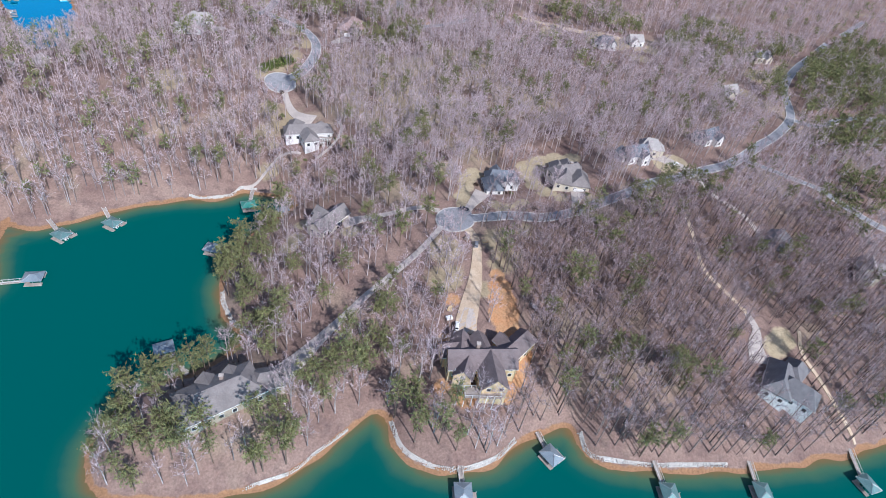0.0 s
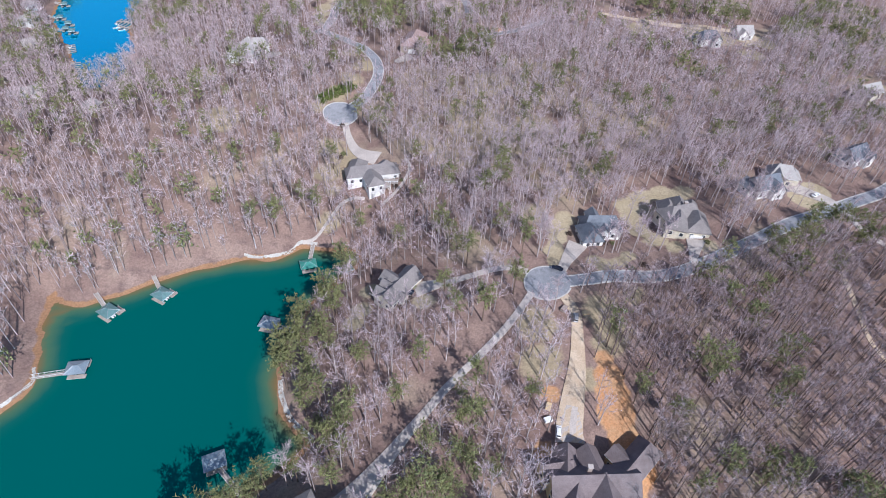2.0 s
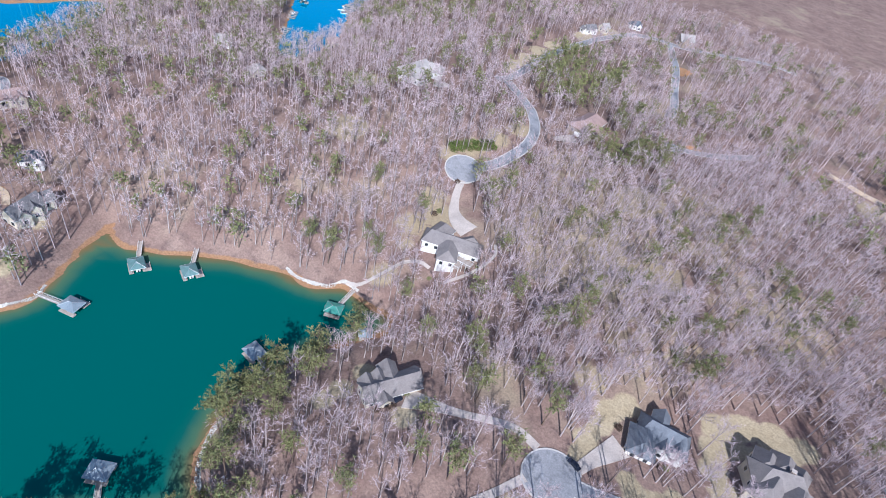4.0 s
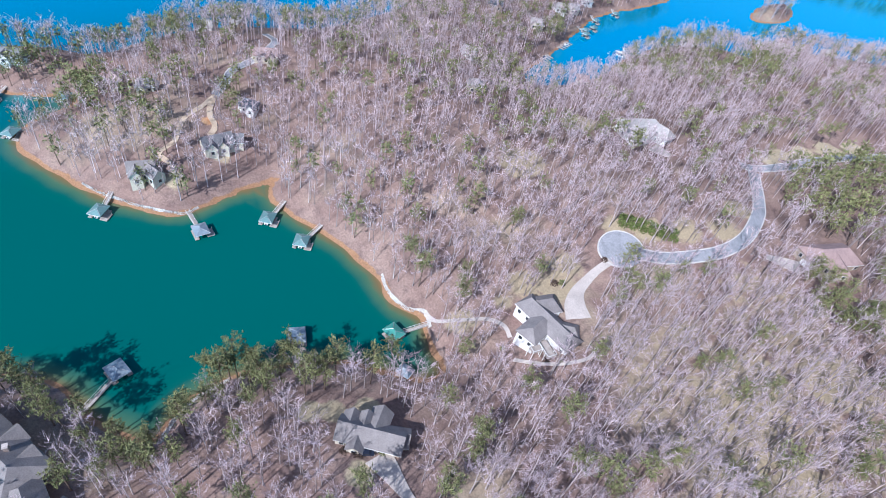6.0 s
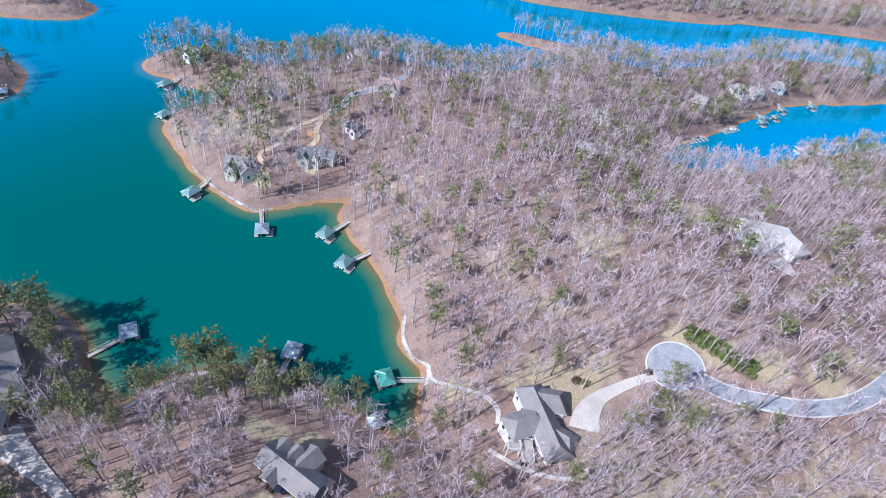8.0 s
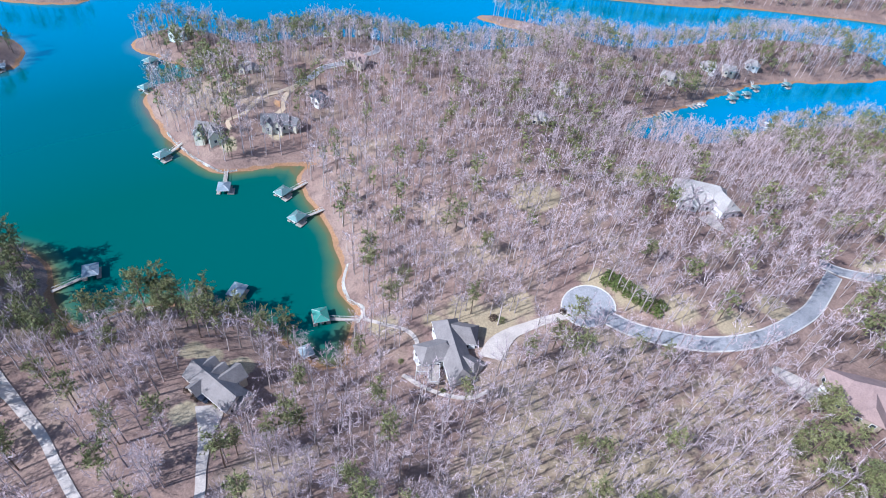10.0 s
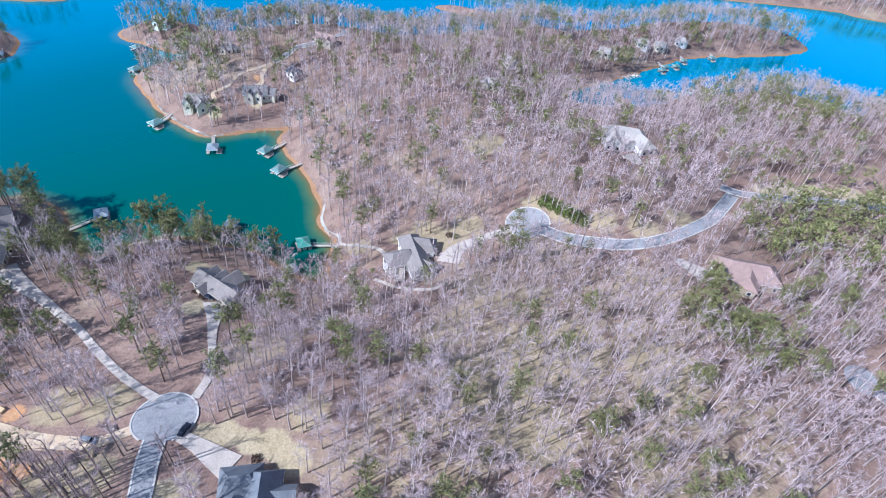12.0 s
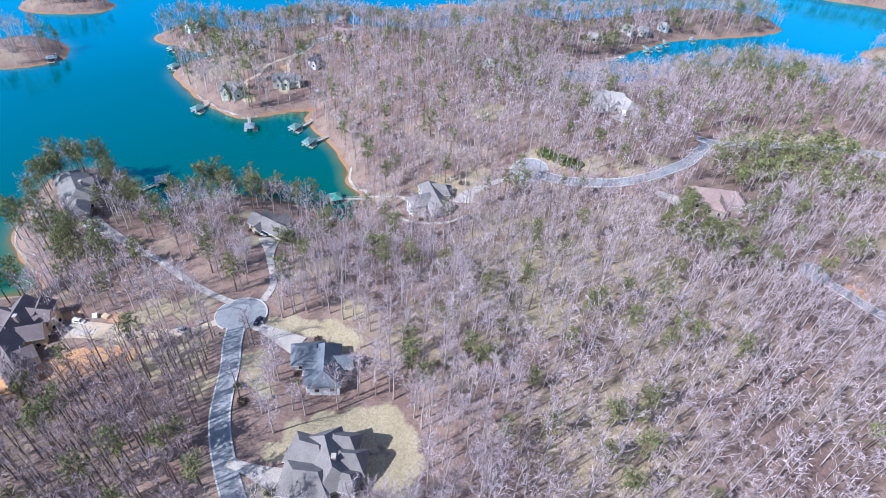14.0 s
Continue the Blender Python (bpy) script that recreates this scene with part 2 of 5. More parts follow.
# ---- lie of the land: shorelines in metres, lake level at z = 0 ----
SHORE_SOUTH = [(4500, 146), (400, 146), (300, 124), (230, 121), (178, 115), (165, 110), (137, 105), (111, 102), (82, 101.5), (66, 103), (60, 106), (58.5, 113), (57, 117), (50, 115.5),
               (44, 113), (38, 110), (28, 102), (15, 99), (5, 102), (-1, 107), (-4, 117), (-8, 121), (-12, 119), (-18, 112), (-26, 104), (-33, 97), (-45, 92), (-60, 90), (-77, 90)]
SHORE_COVE = [(-86, 94), (-89, 104), (-87, 115), (-80, 124), (-72, 130), (-65, 133), (-59, 140), (-53, 148), (-62, 155), (-67, 164), (-69, 176), (-67, 188),
              (-65, 198), (-61, 208), (-56, 216), (-50, 224), (-48, 231), (-52, 236.5), (-60, 234.5), (-67, 236), (-75, 237), (-79, 231.5), (-86, 228), (-96, 228)]
SHORE_NORTH = [(-112, 222), (-120, 217), (-126, 213), (-134, 207), (-143, 202.5), (-148, 199.5), (-156, 202), (-161, 205), (-159, 196), (-157, 189), (-154, 180), (-150, 172), (-147, 165),
               (-152, 154), (-162, 141), (-172, 131), (-182, 123), (-190, 117), (-197, 112), (-205, 109), (-213, 109), (-221, 118), (-228, 128), (-236, 132), (-241, 123), (-241, 112), (-247, 100),
               (-252, 84), (-260, 79), (-275, 84), (-285, 94)]
SHORE_BACK = [(-286, 112), (-272, 137), (-282, 157), (-296, 180), (-300, 204), (-297, 231), (-293, 250), (-296, 265), (-303, 285), (-313, 305), (-319, 320), (-330, 334),
              (-344, 322), (-356, 290), (-362, 283), (-367, 288), (-361, 312), (-352, 340), (-342, 356), (-331, 372), (-334, 392), (-339, 410), (-352, 440), (-371, 470), (-379, 500), (-381, 540), (-373, 574), (-354, 594), (-340, 590)]
SHORE_INLET = [(-326, 562), (-317, 530), (-309, 490), (-301, 468), (-285, 445), (-262, 415), (-246, 390), (-236, 372), (-226, 363), (-214, 363), (-212, 380), (-212, 400), (-219, 425), (-236, 448), (-240, 470),
               (-250, 492), (-253, 515), (-247, 535), (-236, 548), (-225, 560), (-228, 574), (-245, 588), (-249, 598), (-240, 610)]
SHORE_EAST = [(-228, 622), (-216, 650), (-205, 680), (-176, 725), (-150, 775), (-110, 865), (-60, 1000), (0, 1300), (400, 1500), (4500, 1500)]
FAR_SHORE = [(-440, 300), (-432, 389), (-446, 470), (-459, 558), (-462, 650), (-440, 720), (-400, 790), (-350, 870), (-280, 960), (-200, 1080),
             (-110, 1300), (0, 2000), (0, 4500), (-4500, 4500), (-4500, 230), (-480, 260)]
ISLE_WEST = [(-252, 12), (-238, 28), (-226, 34), (-214, 33), (-205, 22), (-198, 4), (-215, -24), (-245, -15)]
ISLE_FAR = [(-298, -32), (-299, 0), (-306, 24), (-322, 30), (-345, 0), (-330, -42)]
ISLE_MID = [(-286, 630), (-296, 640), (-312, 668), (-318, 700), (-300, 700), (-280, 660)]
LANDS = [SHORE_SOUTH + SHORE_COVE + SHORE_NORTH + SHORE_BACK + SHORE_INLET + SHORE_EAST, FAR_SHORE, ISLE_WEST, ISLE_FAR, ISLE_MID]


def rounded(ring):
    """A ring with its corners cut twice, as water rounds a bank."""
    p = np.array(ring, float)
    for _ in range(2):
        q = np.roll(p, -1, axis=0)
        p = np.stack([0.75 * p + 0.25 * q, 0.25 * p + 0.75 * q], 1).reshape(-1, 2)
    return p


RINGS = [rounded(r) for r in LANDS]


def waves(x, y, size, seed=0.0):
    """Smooth unevenness between -1 and 1, of about that size in metres."""
    a, b = x / size, y / size
    return (np.sin(1.7 * a + 1.3 * np.sin(1.1 * b + seed) + seed) + np.sin(1.9 * b + 1.2 * np.sin(1.4 * a - seed) + 2 * seed)
            + 0.5 * np.sin(3.1 * a - 2.3 * b + 3 * seed)) / 2.5


def shore_distance(x, y):
    """Metres to the waterline: positive on land, negative over water."""
    x, y = np.asarray(x, float), np.asarray(y, float)
    near, inside = np.full(x.shape, 1e9), np.zeros(x.shape, bool)
    for ring in RINGS:
        for (ax, ay), (bx, by) in zip(ring, np.roll(ring, -1, axis=0)):
            dx, dy = bx - ax, by - ay
            s = np.clip(((x - ax) * dx + (y - ay) * dy) / (dx * dx + dy * dy + 1e-9), 0, 1)
            near = np.minimum(near, (x - ax - s * dx) ** 2 + (y - ay - s * dy) ** 2)
            if dy:
                inside ^= ((ay > y) != (by > y)) & (x < ax + (y - ay) * dx / dy)
    return np.where(inside, 1, -1) * np.sqrt(near)


def height(x, y, d=None):
    """The ground's height over the lake: lower on the point and in the hollow by the lane."""
    x, y = np.asarray(x, float), np.asarray(y, float)
    if d is None:
        d = shore_distance(x, y)
        d = d + 1.2 * waves(x, y, 6, 0.4) * np.clip(1.2 - np.abs(d) / 14, 0, 1)
    up = np.maximum(d, 0)
    low = 1 - 0.4 * np.exp(-(x**2 + (y - 150) ** 2) / 2048) - 0.25 * np.exp(-((x - 60) ** 2 + (y - 240) ** 2) / 968)
    land = 0.25 + 0.9 * (1 - np.exp(-up / 1.5)) + 27 * low * (1 - np.exp(-up / 55)) + np.minimum(up / 40, 1) * (2.2 * waves(x, y, 38, 1) + 0.5 * waves(x, y, 11, 2))
    return np.where(d > 0, land, np.maximum(0.25 + 0.16 * d, -9))


# ---- building helpers ----
def mesh_from(name, verts, faces, material_=None, smooth=False):
    me = bpy.data.meshes.new(name)
    me.from_pydata([tuple(map(float, v)) for v in verts], [], faces)
    if material_:
        me.materials.append(material_)
    if smooth:
        me.polygons.foreach_set("use_smooth", [True] * len(me.polygons))
    me.update()
    return me


def part(name, bm, material_, parent=None, label=""):
    """Links a bmesh as one mesh object under a thing or a part."""
    me = bpy.data.meshes.new(name)
    bmesh.ops.recalc_face_normals(bm, faces=bm.faces)
    bm.to_mesh(me)
    bm.free()
    me.materials.append(material_)
    ob = new(name, me)
    ob.parent = parent
    return tagged(ob, label)


def thing(name, m, label, category, group="", kind=""):
    ob = new(name)
    ob.matrix_world = m
    ob.empty_display_size = 0.5
    return tagged(ob, label, category, group, kind)


def box(bm, x0, x1, y0, y1, z0, z1, m=None, bevel=0.0):
    made = bmesh.ops.create_cube(bm, size=1, matrix=Matrix.Translation(((x0 + x1) / 2, (y0 + y1) / 2, (z0 + z1) / 2)) @ Matrix.Diagonal((x1 - x0, y1 - y0, z1 - z0, 1)))
    if bevel:
        bmesh.ops.bevel(bm, geom=list({e for v in made["verts"] for e in v.link_edges}), offset=bevel, segments=1, affect="EDGES")
    if m is not None:
        bmesh.ops.transform(bm, matrix=m, verts=made["verts"])
    return bm


def boxed(*sides, m=None, bevel=0.0):
    return box(bmesh.new(), *sides, m=m, bevel=bevel)


def rod(bm, a, b, r, r2=None, sides=6):
    a, b = Vector(a), Vector(b)
    turn = (b - a).to_track_quat("Z", "Y").to_matrix().to_4x4()
    bmesh.ops.create_cone(bm, cap_ends=True, segments=sides, radius1=r, radius2=r if r2 is None else r2, depth=(b - a).length, matrix=Matrix.Translation((a + b) / 2) @ turn)
    return bm


def ground_z(x, y):
    return float(height(np.array([x]), np.array([y]))[0])


def smooth_line(points, step=2.0):
    """Points along a smooth line through the given ones."""
    p = np.array(points, float)
    p = np.vstack([2 * p[0] - p[1], p, 2 * p[-1] - p[-2]])
    out = []
    for a, b, c, d in zip(p, p[1:], p[2:], p[3:]):
        k = max(2, int(np.linalg.norm(c - b) / step))
        s = (np.arange(k) / k)[:, None]
        out.append(0.5 * (2 * b + (c - a) * s + (2 * a - 5 * b + 4 * c - d) * s**2 + (3 * b - a - 3 * c + d) * s**3))
    return np.vstack([*out, p[-2:-1]])


def ribbon(points, width, lift, across=4, step=2.0, shift=0.0, thick=0.0):
    """A strip laid over the ground along a line: vertices and faces."""
    line = smooth_line(points, step)
    way = np.gradient(line, axis=0)
    way /= np.linalg.norm(way, axis=1)[:, None] + 1e-9
    side = np.stack([way[:, 1], -way[:, 0]], 1)
    wide = np.broadcast_to(np.asarray(width, float), (len(line),)) if np.ndim(width) == 0 else np.interp(np.linspace(0, 1, len(line)), np.linspace(0, 1, len(width)), width)
    s = np.linspace(-0.5, 0.5, across + 1)
    xy = line[:, None] + side[:, None] * (s[None, :, None] * wide[:, None, None] + shift)
    z = height(xy[..., 0], xy[..., 1]) + lift
    v = np.dstack([xy, z]).reshape(-1, 3)
    n, w = len(line), across + 1
    f = [(i * w + j, i * w + j + 1, (i + 1) * w + j + 1, (i + 1) * w + j) for i in range(n - 1) for j in range(across)]
    if thick:
        low = v - (0, 0, thick)
        v = np.vstack([v, low])
        o = n * w
        f += [(i * w, (i + 1) * w, o + (i + 1) * w, o + i * w) for i in range(n - 1)] + [(i * w + w - 1, o + i * w + w - 1, o + (i + 1) * w + w - 1, (i + 1) * w + w - 1) for i in range(n - 1)]
    return v, f


def disc(x, y, r, lift, rx=1.0):
    a = np.linspace(0, 2 * np.pi, 48, endpoint=False)
    v, f = [(x, y, ground_z(x, y) + lift)], []
    for k, q in enumerate((0.25, 0.5, 0.75, 1.0)):
        px, py = x + r * q * rx * np.cos(a), y + r * q * np.sin(a)
        v += list(zip(px, py, height(px, py) + lift))
        for i in range(48):
            j = (i + 1) % 48
            if k == 0:
                f.append((0, 1 + i, 1 + j))
            else:
                o, u = 1 + 48 * (k - 1), 1 + 48 * k
                f.append((o + i, u + i, u + j, o + j))
    return v, f


def joined(*pieces):
    v, f = [], []
    for a, b in pieces:
        f += [tuple(k + len(v) for k in q) for q in b]
        v += [tuple(p) for p in a]
    return v, f


# ---- plan of roads, drives and clearings ----
ROADS = {
    "lane": ([(28.5, 202.3), (36, 203), (45, 204.5), (61, 205.5), (76, 210.5), (97, 221), (122, 234), (150, 247), (174, 260), (200, 282), (242, 321), (270, 377), (342, 456), (477, 581)], 4.9),
    "upper_lane": ([(-63, 319), (-58.5, 326), (-55, 337), (-53, 349), (-55, 362), (-62, 376), (-71, 388.5), (-82, 399), (-91, 407)], 4.9),
    "ridge_road": ([(-97, 404), (-93.5, 410), (-91.5, 418), (-90, 430), (-90, 450), (-84, 487), (-73, 529), (-62, 557), (-48, 572), (-31, 579), (0, 590), (60, 610)], 4.8),
    "spur_road": ([(-3, 440), (-3, 456), (-10, 490), (-17, 525), (-26, 560), (-31, 577)], 4.4),
    "spur_end": ([(48, 440), (30, 421), (16, 410), (11, 407)], 4.2),
    "point_road": ([(-205, 187), (-213, 193), (-221, 197), (-230, 212), (-246, 222), (-262, 220)], 2.8),
    "hill_road": ([(242, 321), (262, 318), (285, 330), (320, 336)], 4),
    "east_lane": ([(181, 265), (196, 256), (214, 244), (222, 225), (240, 205)], 4),
}
DRIVES = {
    "point_drive": ([(15.5, 198), (10, 189.5), (4, 181.5), (-5, 171.5), (-14, 162), (-20, 154), (-26, 146), (-31, 138.5), (-36, 131), (-40, 126)], [2.6, 2.4, 2.4, 2.4, 2.4, 2.6, 3, 4, 6, 8], "pale"),
    "cove_drive": ([(15, 208), (8, 209.8), (1, 208.8), (-7, 206.3), (-14, 204.6), (-20, 203.4), (-25.5, 202)], [2.6, 2.4, 2.4, 2.4, 3, 5, 8], "pale"),
    "building_track": ([(26, 195.5), (29, 188), (28.5, 178), (27, 168), (24.5, 158), (22.5, 150), (22, 145)], [3.2, 3.4, 4, 5, 6.5, 7.5, 8], "sandy"),
    "building_pad": ([(24, 156), (22.5, 150), (22, 145)], [3.5, 7, 8.5], "pale"),
    "blue_house_drive": ([(27, 208), (29.5, 213), (32.5, 218), (35.5, 223)], [3.4, 4.2, 6, 7.5], "pale"),
    "hip_house_drive": ([(75, 211), (77, 216), (79, 221), (80.5, 225)], [2.8, 3, 4.5, 7], "pale"),
    "white_house_drive": ([(-65, 306.5), (-63, 299), (-60.5, 293), (-57.5, 287.5), (-52.5, 283), (-46.5, 280.5)], [3.2, 3.2, 3.6, 4.6, 7, 8.5], "pale"),
    "garden_path": ([(-74, 237.5), (-68.5, 239.3), (-64.5, 246), (-60, 254), (-55, 257.5), (-50, 257)], 1.3, "pale"),
    "porch_path": ([(-42, 254), (-37, 260), (-33, 267), (-31.5, 274), (-34, 279)], 1.2, "pale"),
    "east_drive": ([(134, 157), (135, 150), (132, 143), (131, 136)], [2.6, 3, 5.5, 8], "pale"),
    "east_path": ([(153, 150), (150, 140), (154.5, 128), (158.5, 117.5), (161, 111)], 1.4, "sandy"),
    "red_house_drive": ([(-45, 364), (-41, 369), (-36.5, 373.5)], [2.4, 5, 7], "pale"),
    "ridge_house_drive": ([(-110, 371), (-113.5, 369), (-118, 367)], [3, 6, 8], "pale"),
    "cape_drive": ([(-168, 164), (-174, 161), (-178, 167), (-184, 169.5), (-191, 173), (-197, 180), (-205, 187)], 1.9, "sandy"),
    "cape_drive_short": ([(-181, 181), (-186, 184), (-192, 183), (-198, 184), (-205, 187)], 2.4, "sandy"),
    "meadow_drive": ([(143, 245), (138, 251), (130, 256), (124, 256)], [4, 6, 7, 6], "pale"),
    "stony_drive": ([(145, 243), (148, 229), (158, 217), (161, 204)], 2.8, "pale"),
    "stony_drive_low": ([(127, 209), (125, 193), (124, 178), (129, 166), (134, 157)], 1.7, "sandy"),
    "far_yard": ([(86, 452), (110, 446), (145, 436), (180, 432), (168, 405)], [3, 5, 9, 10, 5], "sandy"),
}
TURNS = [(21.5, 202.3, 8), (-68, 313, 8.4), (8, 404.5, 5.5)]
# clearings: x, y, radius, and what covers them
GRASS = [(25, 213.5, 3), (26, 219, 4), (28, 226, 4), (29, 232, 4.5), (33, 238, 4.5), (43, 210, 4), (40, 213, 3.5), (49, 212, 3), (53, 216, 3), (72, 222, 3.5), (66, 227, 4.5), (62, 234, 4.5), (61, 242, 4.5), (61, 250, 5.5),
         (68, 255, 5), (76, 257, 4.5), (84, 255, 5), (84, 221, 4), (66, 246, 5), (78, 250, 6), (-46, 189, 4), (-44, 195, 4), (-42, 205, 4), (-22, 196, 4), (145, 147, 5), (140, 143, 5), (132, 250, 7), (139, 255, 6),
         (-97, 424, 5), (-98, 436, 6), (-98, 450, 6), (-96, 466, 7), (-92, 482, 7), (-82, 520, 9), (-72, 548, 9), (-172, 184, 4), (-160, 165, 4)]
CLAY = [(36, 172, 3), (36.5, 166, 4.5), (37, 160, 5.5), (37, 154, 6), (38, 147, 5), (42, 138, 4), (14, 143, 3), (39, 130, 4), (34, 124, 4), (20, 121, 4), (13, 125, 3), (18, 160, 3), (-189, 182, 3),
        (-11, 522, 6), (-12, 515, 5), (17, 416, 4)]
STRAW = [(38, 190, 6), (41, 182, 6), (38, 177, 5), (16, 185, 7), (-72, 328, 6), (-66, 342, 6), (-62, 357, 6), (-70, 375, 6), (-78, 316, 5), (1, 307, 14), (10, 288, 12), (-6, 318, 12), (5, 344, 12), (24, 300, 12), (-64, 246, 5), (-62, 282, 7),
         (-68, 272, 6), (-70, 290, 6), (30, 165, 4), (16, 172, 7), (20, 240, 6), (-124, 300, 10), (-148, 347, 9), (260, 390, 14), (150, 420, 16), (180, 420, 14), (110, 432, 9), (166, 392, 8), (284, 404, 9), (226, 354, 8), (50, 197, 4), (-60, 272, 4), (-58, 279, 4), (-64, 262, 3)]
VALLEY = [(0, 305, 40), (-22, 345, 28), (32, 270, 26), (30, 345, 34), (70, 310, 30)]
BARE = [(45, 231, 14), (77, 237, 17), (-54, 117, 16), (-32, 201.5, 14), (-52, 266, 12), (-42, 271, 10), (-55, 276, 9), (-45, 257, 7), (27, 132, 15), (38, 138, 8), (135, 126, 15), (-125, 366, 11), (-115, 368, 8), (-35, 386, 14), (-27, 379, 7), (-166, 155, 4.5), (-174, 185, 6),
        (-194.5, 200, 6), (-226, 149, 6), (-227, 214, 8), (-259, 107, 8), (116, 253, 11), (132, 254, 8), (165, 278, 9), (207, 343, 11), (163, 196, 9), (-207, 394, 6), (-236, 509, 6),
        (46, 205, 8), (62, 208, 7), (32, 220, 8), (24, 150, 8), (33, 188, 6), (-294, 431, 6), (-312, 468, 7), (270, 420, 10), (143, 406, 9), (170, 425, 10), (-82, 535, 8),
        (80, 438, 12), (105, 433, 13), (130, 422, 14), (150, 406, 14), (176, 424, 19), (166, 391, 12), (192, 440, 13), (285, 405, 13), (266, 396, 13), (272, 384, 9), (228, 356, 12), (250, 338, 9), (180, 288, 8)]


def near_line(points, x, y):
    """Distance to a plan line."""
    line = smooth_line(points, 4)
    best = np.full(np.shape(x), 1e9)
    for (ax, ay), (bx, by) in zip(line, line[1:]):
        dx, dy = bx - ax, by - ay
        s = np.clip(((x - ax) * dx + (y - ay) * dy) / (dx * dx + dy * dy + 1e-9), 0, 1)
        best = np.minimum(best, np.hypot(x - ax - s * dx, y - ay - s * dy))
    return best


def spots(some, x, y, soft=1.5):
    best = np.zeros(np.shape(x))
    for cx, cy, r in some:
        best = np.maximum(best, np.clip((r - np.hypot(x - cx, y - cy)) / (2 * soft) + 0.5, 0, 1))
    return best


# ---- ground and lake ----
def graded(lo, fine_lo, fine_hi, hi, fine, coarse):
    out = [np.arange(lo, fine_lo, coarse), np.arange(fine_lo, fine_hi, fine), np.arange(fine_hi, hi + coarse, coarse)]
    reach = np.array([12, 30, 60, 110, 200, 380, 700, 1300, 2400, 4400.0])
    mid = np.concatenate(out)
    return np.concatenate([mid[0] - reach[::-1], mid, mid[-1] + reach])


def sheet(xs, ys, z):
    nx, ny = len(xs), len(ys)
    gx, gy = np.meshgrid(xs, ys, indexing="ij")
    v = np.dstack([gx, gy, z]).reshape(-1, 3)
    i, j = np.meshgrid(np.arange(nx - 1), np.arange(ny - 1), indexing="ij")
    a = (i * ny + j).ravel()
    f = np.stack([a, a + ny, a + ny + 1, a + 1], 1)
    return v, f


def fast_mesh(name, v, f, material_, smooth=True):
    v, f = np.asarray(v, np.float32), np.asarray(f, np.int32)
    me = bpy.data.meshes.new(name)
    me.vertices.add(len(v))
    me.vertices.foreach_set("co", v.ravel())
    me.loops.add(f.size)
    me.loops.foreach_set("vertex_index", f.ravel())
    me.polygons.add(len(f))
    me.polygons.foreach_set("loop_start", np.arange(0, f.size, f.shape[1], dtype=np.int32))
    me.polygons.foreach_set("use_smooth", np.full(len(f), smooth))
    me.materials.append(material_)
    me.update()
    return me


def weigh(me, name, values):
    a = me.attributes.new(name, "FLOAT", "POINT")
    a.data.foreach_set("value", np.asarray(values, np.float32).ravel())


GX, GY = graded(-420, -100, 170, 300, 2.1, 3.3), graded(-60, 88, 345, 720, 2.1, 3.7)
gx, gy = np.meshgrid(GX, GY, indexing="ij")
gd = shore_distance(gx, gy)
me = fast_mesh("ground", *sheet(GX, GY, height(gx, gy)), M_GROUND)
weigh(me, "grass", spots(GRASS, gx, gy))
weigh(me, "clay", spots(CLAY, gx, gy))
weigh(me, "straw", np.maximum(spots(STRAW, gx, gy, 4), 0.5 * spots(VALLEY, gx, gy, 10)))
tagged(new("ground", me), "leaf-littered woodland ground with bare red clay banks at the lake", "ground", kind="structure")
WX, WY = GX[::2], GY[::2]
wx, wy = np.meshgrid(WX, WY, indexing="ij")
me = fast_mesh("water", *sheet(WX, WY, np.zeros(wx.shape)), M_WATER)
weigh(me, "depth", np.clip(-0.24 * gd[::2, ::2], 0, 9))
# weight of the painted sky blue, growing with distance from the cove
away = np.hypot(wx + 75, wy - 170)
weigh(me, "painted_sky", np.clip((away - 150) / 170, 0, 1) * np.maximum(np.clip((wy - 130) / 70, 0, 1), np.clip((-wx - 130) / 70, 0, 1)))
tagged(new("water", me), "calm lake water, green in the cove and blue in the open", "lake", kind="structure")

# ---- roads ----
for name, (line, width) in ROADS.items():
    road = tagged(new("road", mesh_from("road", *ribbon(line, width, 0.22, 6, thick=0.3), M_ASPHALT)), "worn grey asphalt lane through the woods", "road", "lanes", "structure")
    for side in (-1, 1):
        k = new("kerb", mesh_from("kerb", *ribbon(line, 0.45, 0.31, 1, shift=side * (width / 2 + 0.18), thick=0.35), M_KERB))
        k.parent = road
for x, y, r in TURNS:
    tagged(new("road", mesh_from("turning_circle", *disc(x, y, r, 0.25), M_ASPHALT)), "round asphalt turning circle at the end of a lane", "road", "turning circles", "structure")
for name, (line, width, kind_) in DRIVES.items():
    m = M_CONCRETE if kind_ == "pale" else M_GRAVEL
    words = "pale concrete driveway between bare trees" if kind_ == "pale" else "sandy gravel track with wheel ruts"
    tagged(new("driveway", mesh_from("driveway", *ribbon(line, width, 0.29, 4, 1.5, thick=0.3), m)), words, "driveway", "driveways", "structure")
# kerb round the circles, open where the lanes leave
for (x, y, r), (a0, a1) in zip(TURNS[:2], ((30, 335), (75, 360))):
    a = np.radians(np.arange(a0, a1, 8))
    ring = list(zip(x + (r + 0.2) * np.cos(a), y + (r + 0.2) * np.sin(a)))
    tagged(new("trim", mesh_from("round_kerb", *ribbon(ring, 0.45, 0.34, 1, 1.5, thick=0.4), M_KERB)), "pale concrete kerb round the turning circle", "kerb", kind="structure")


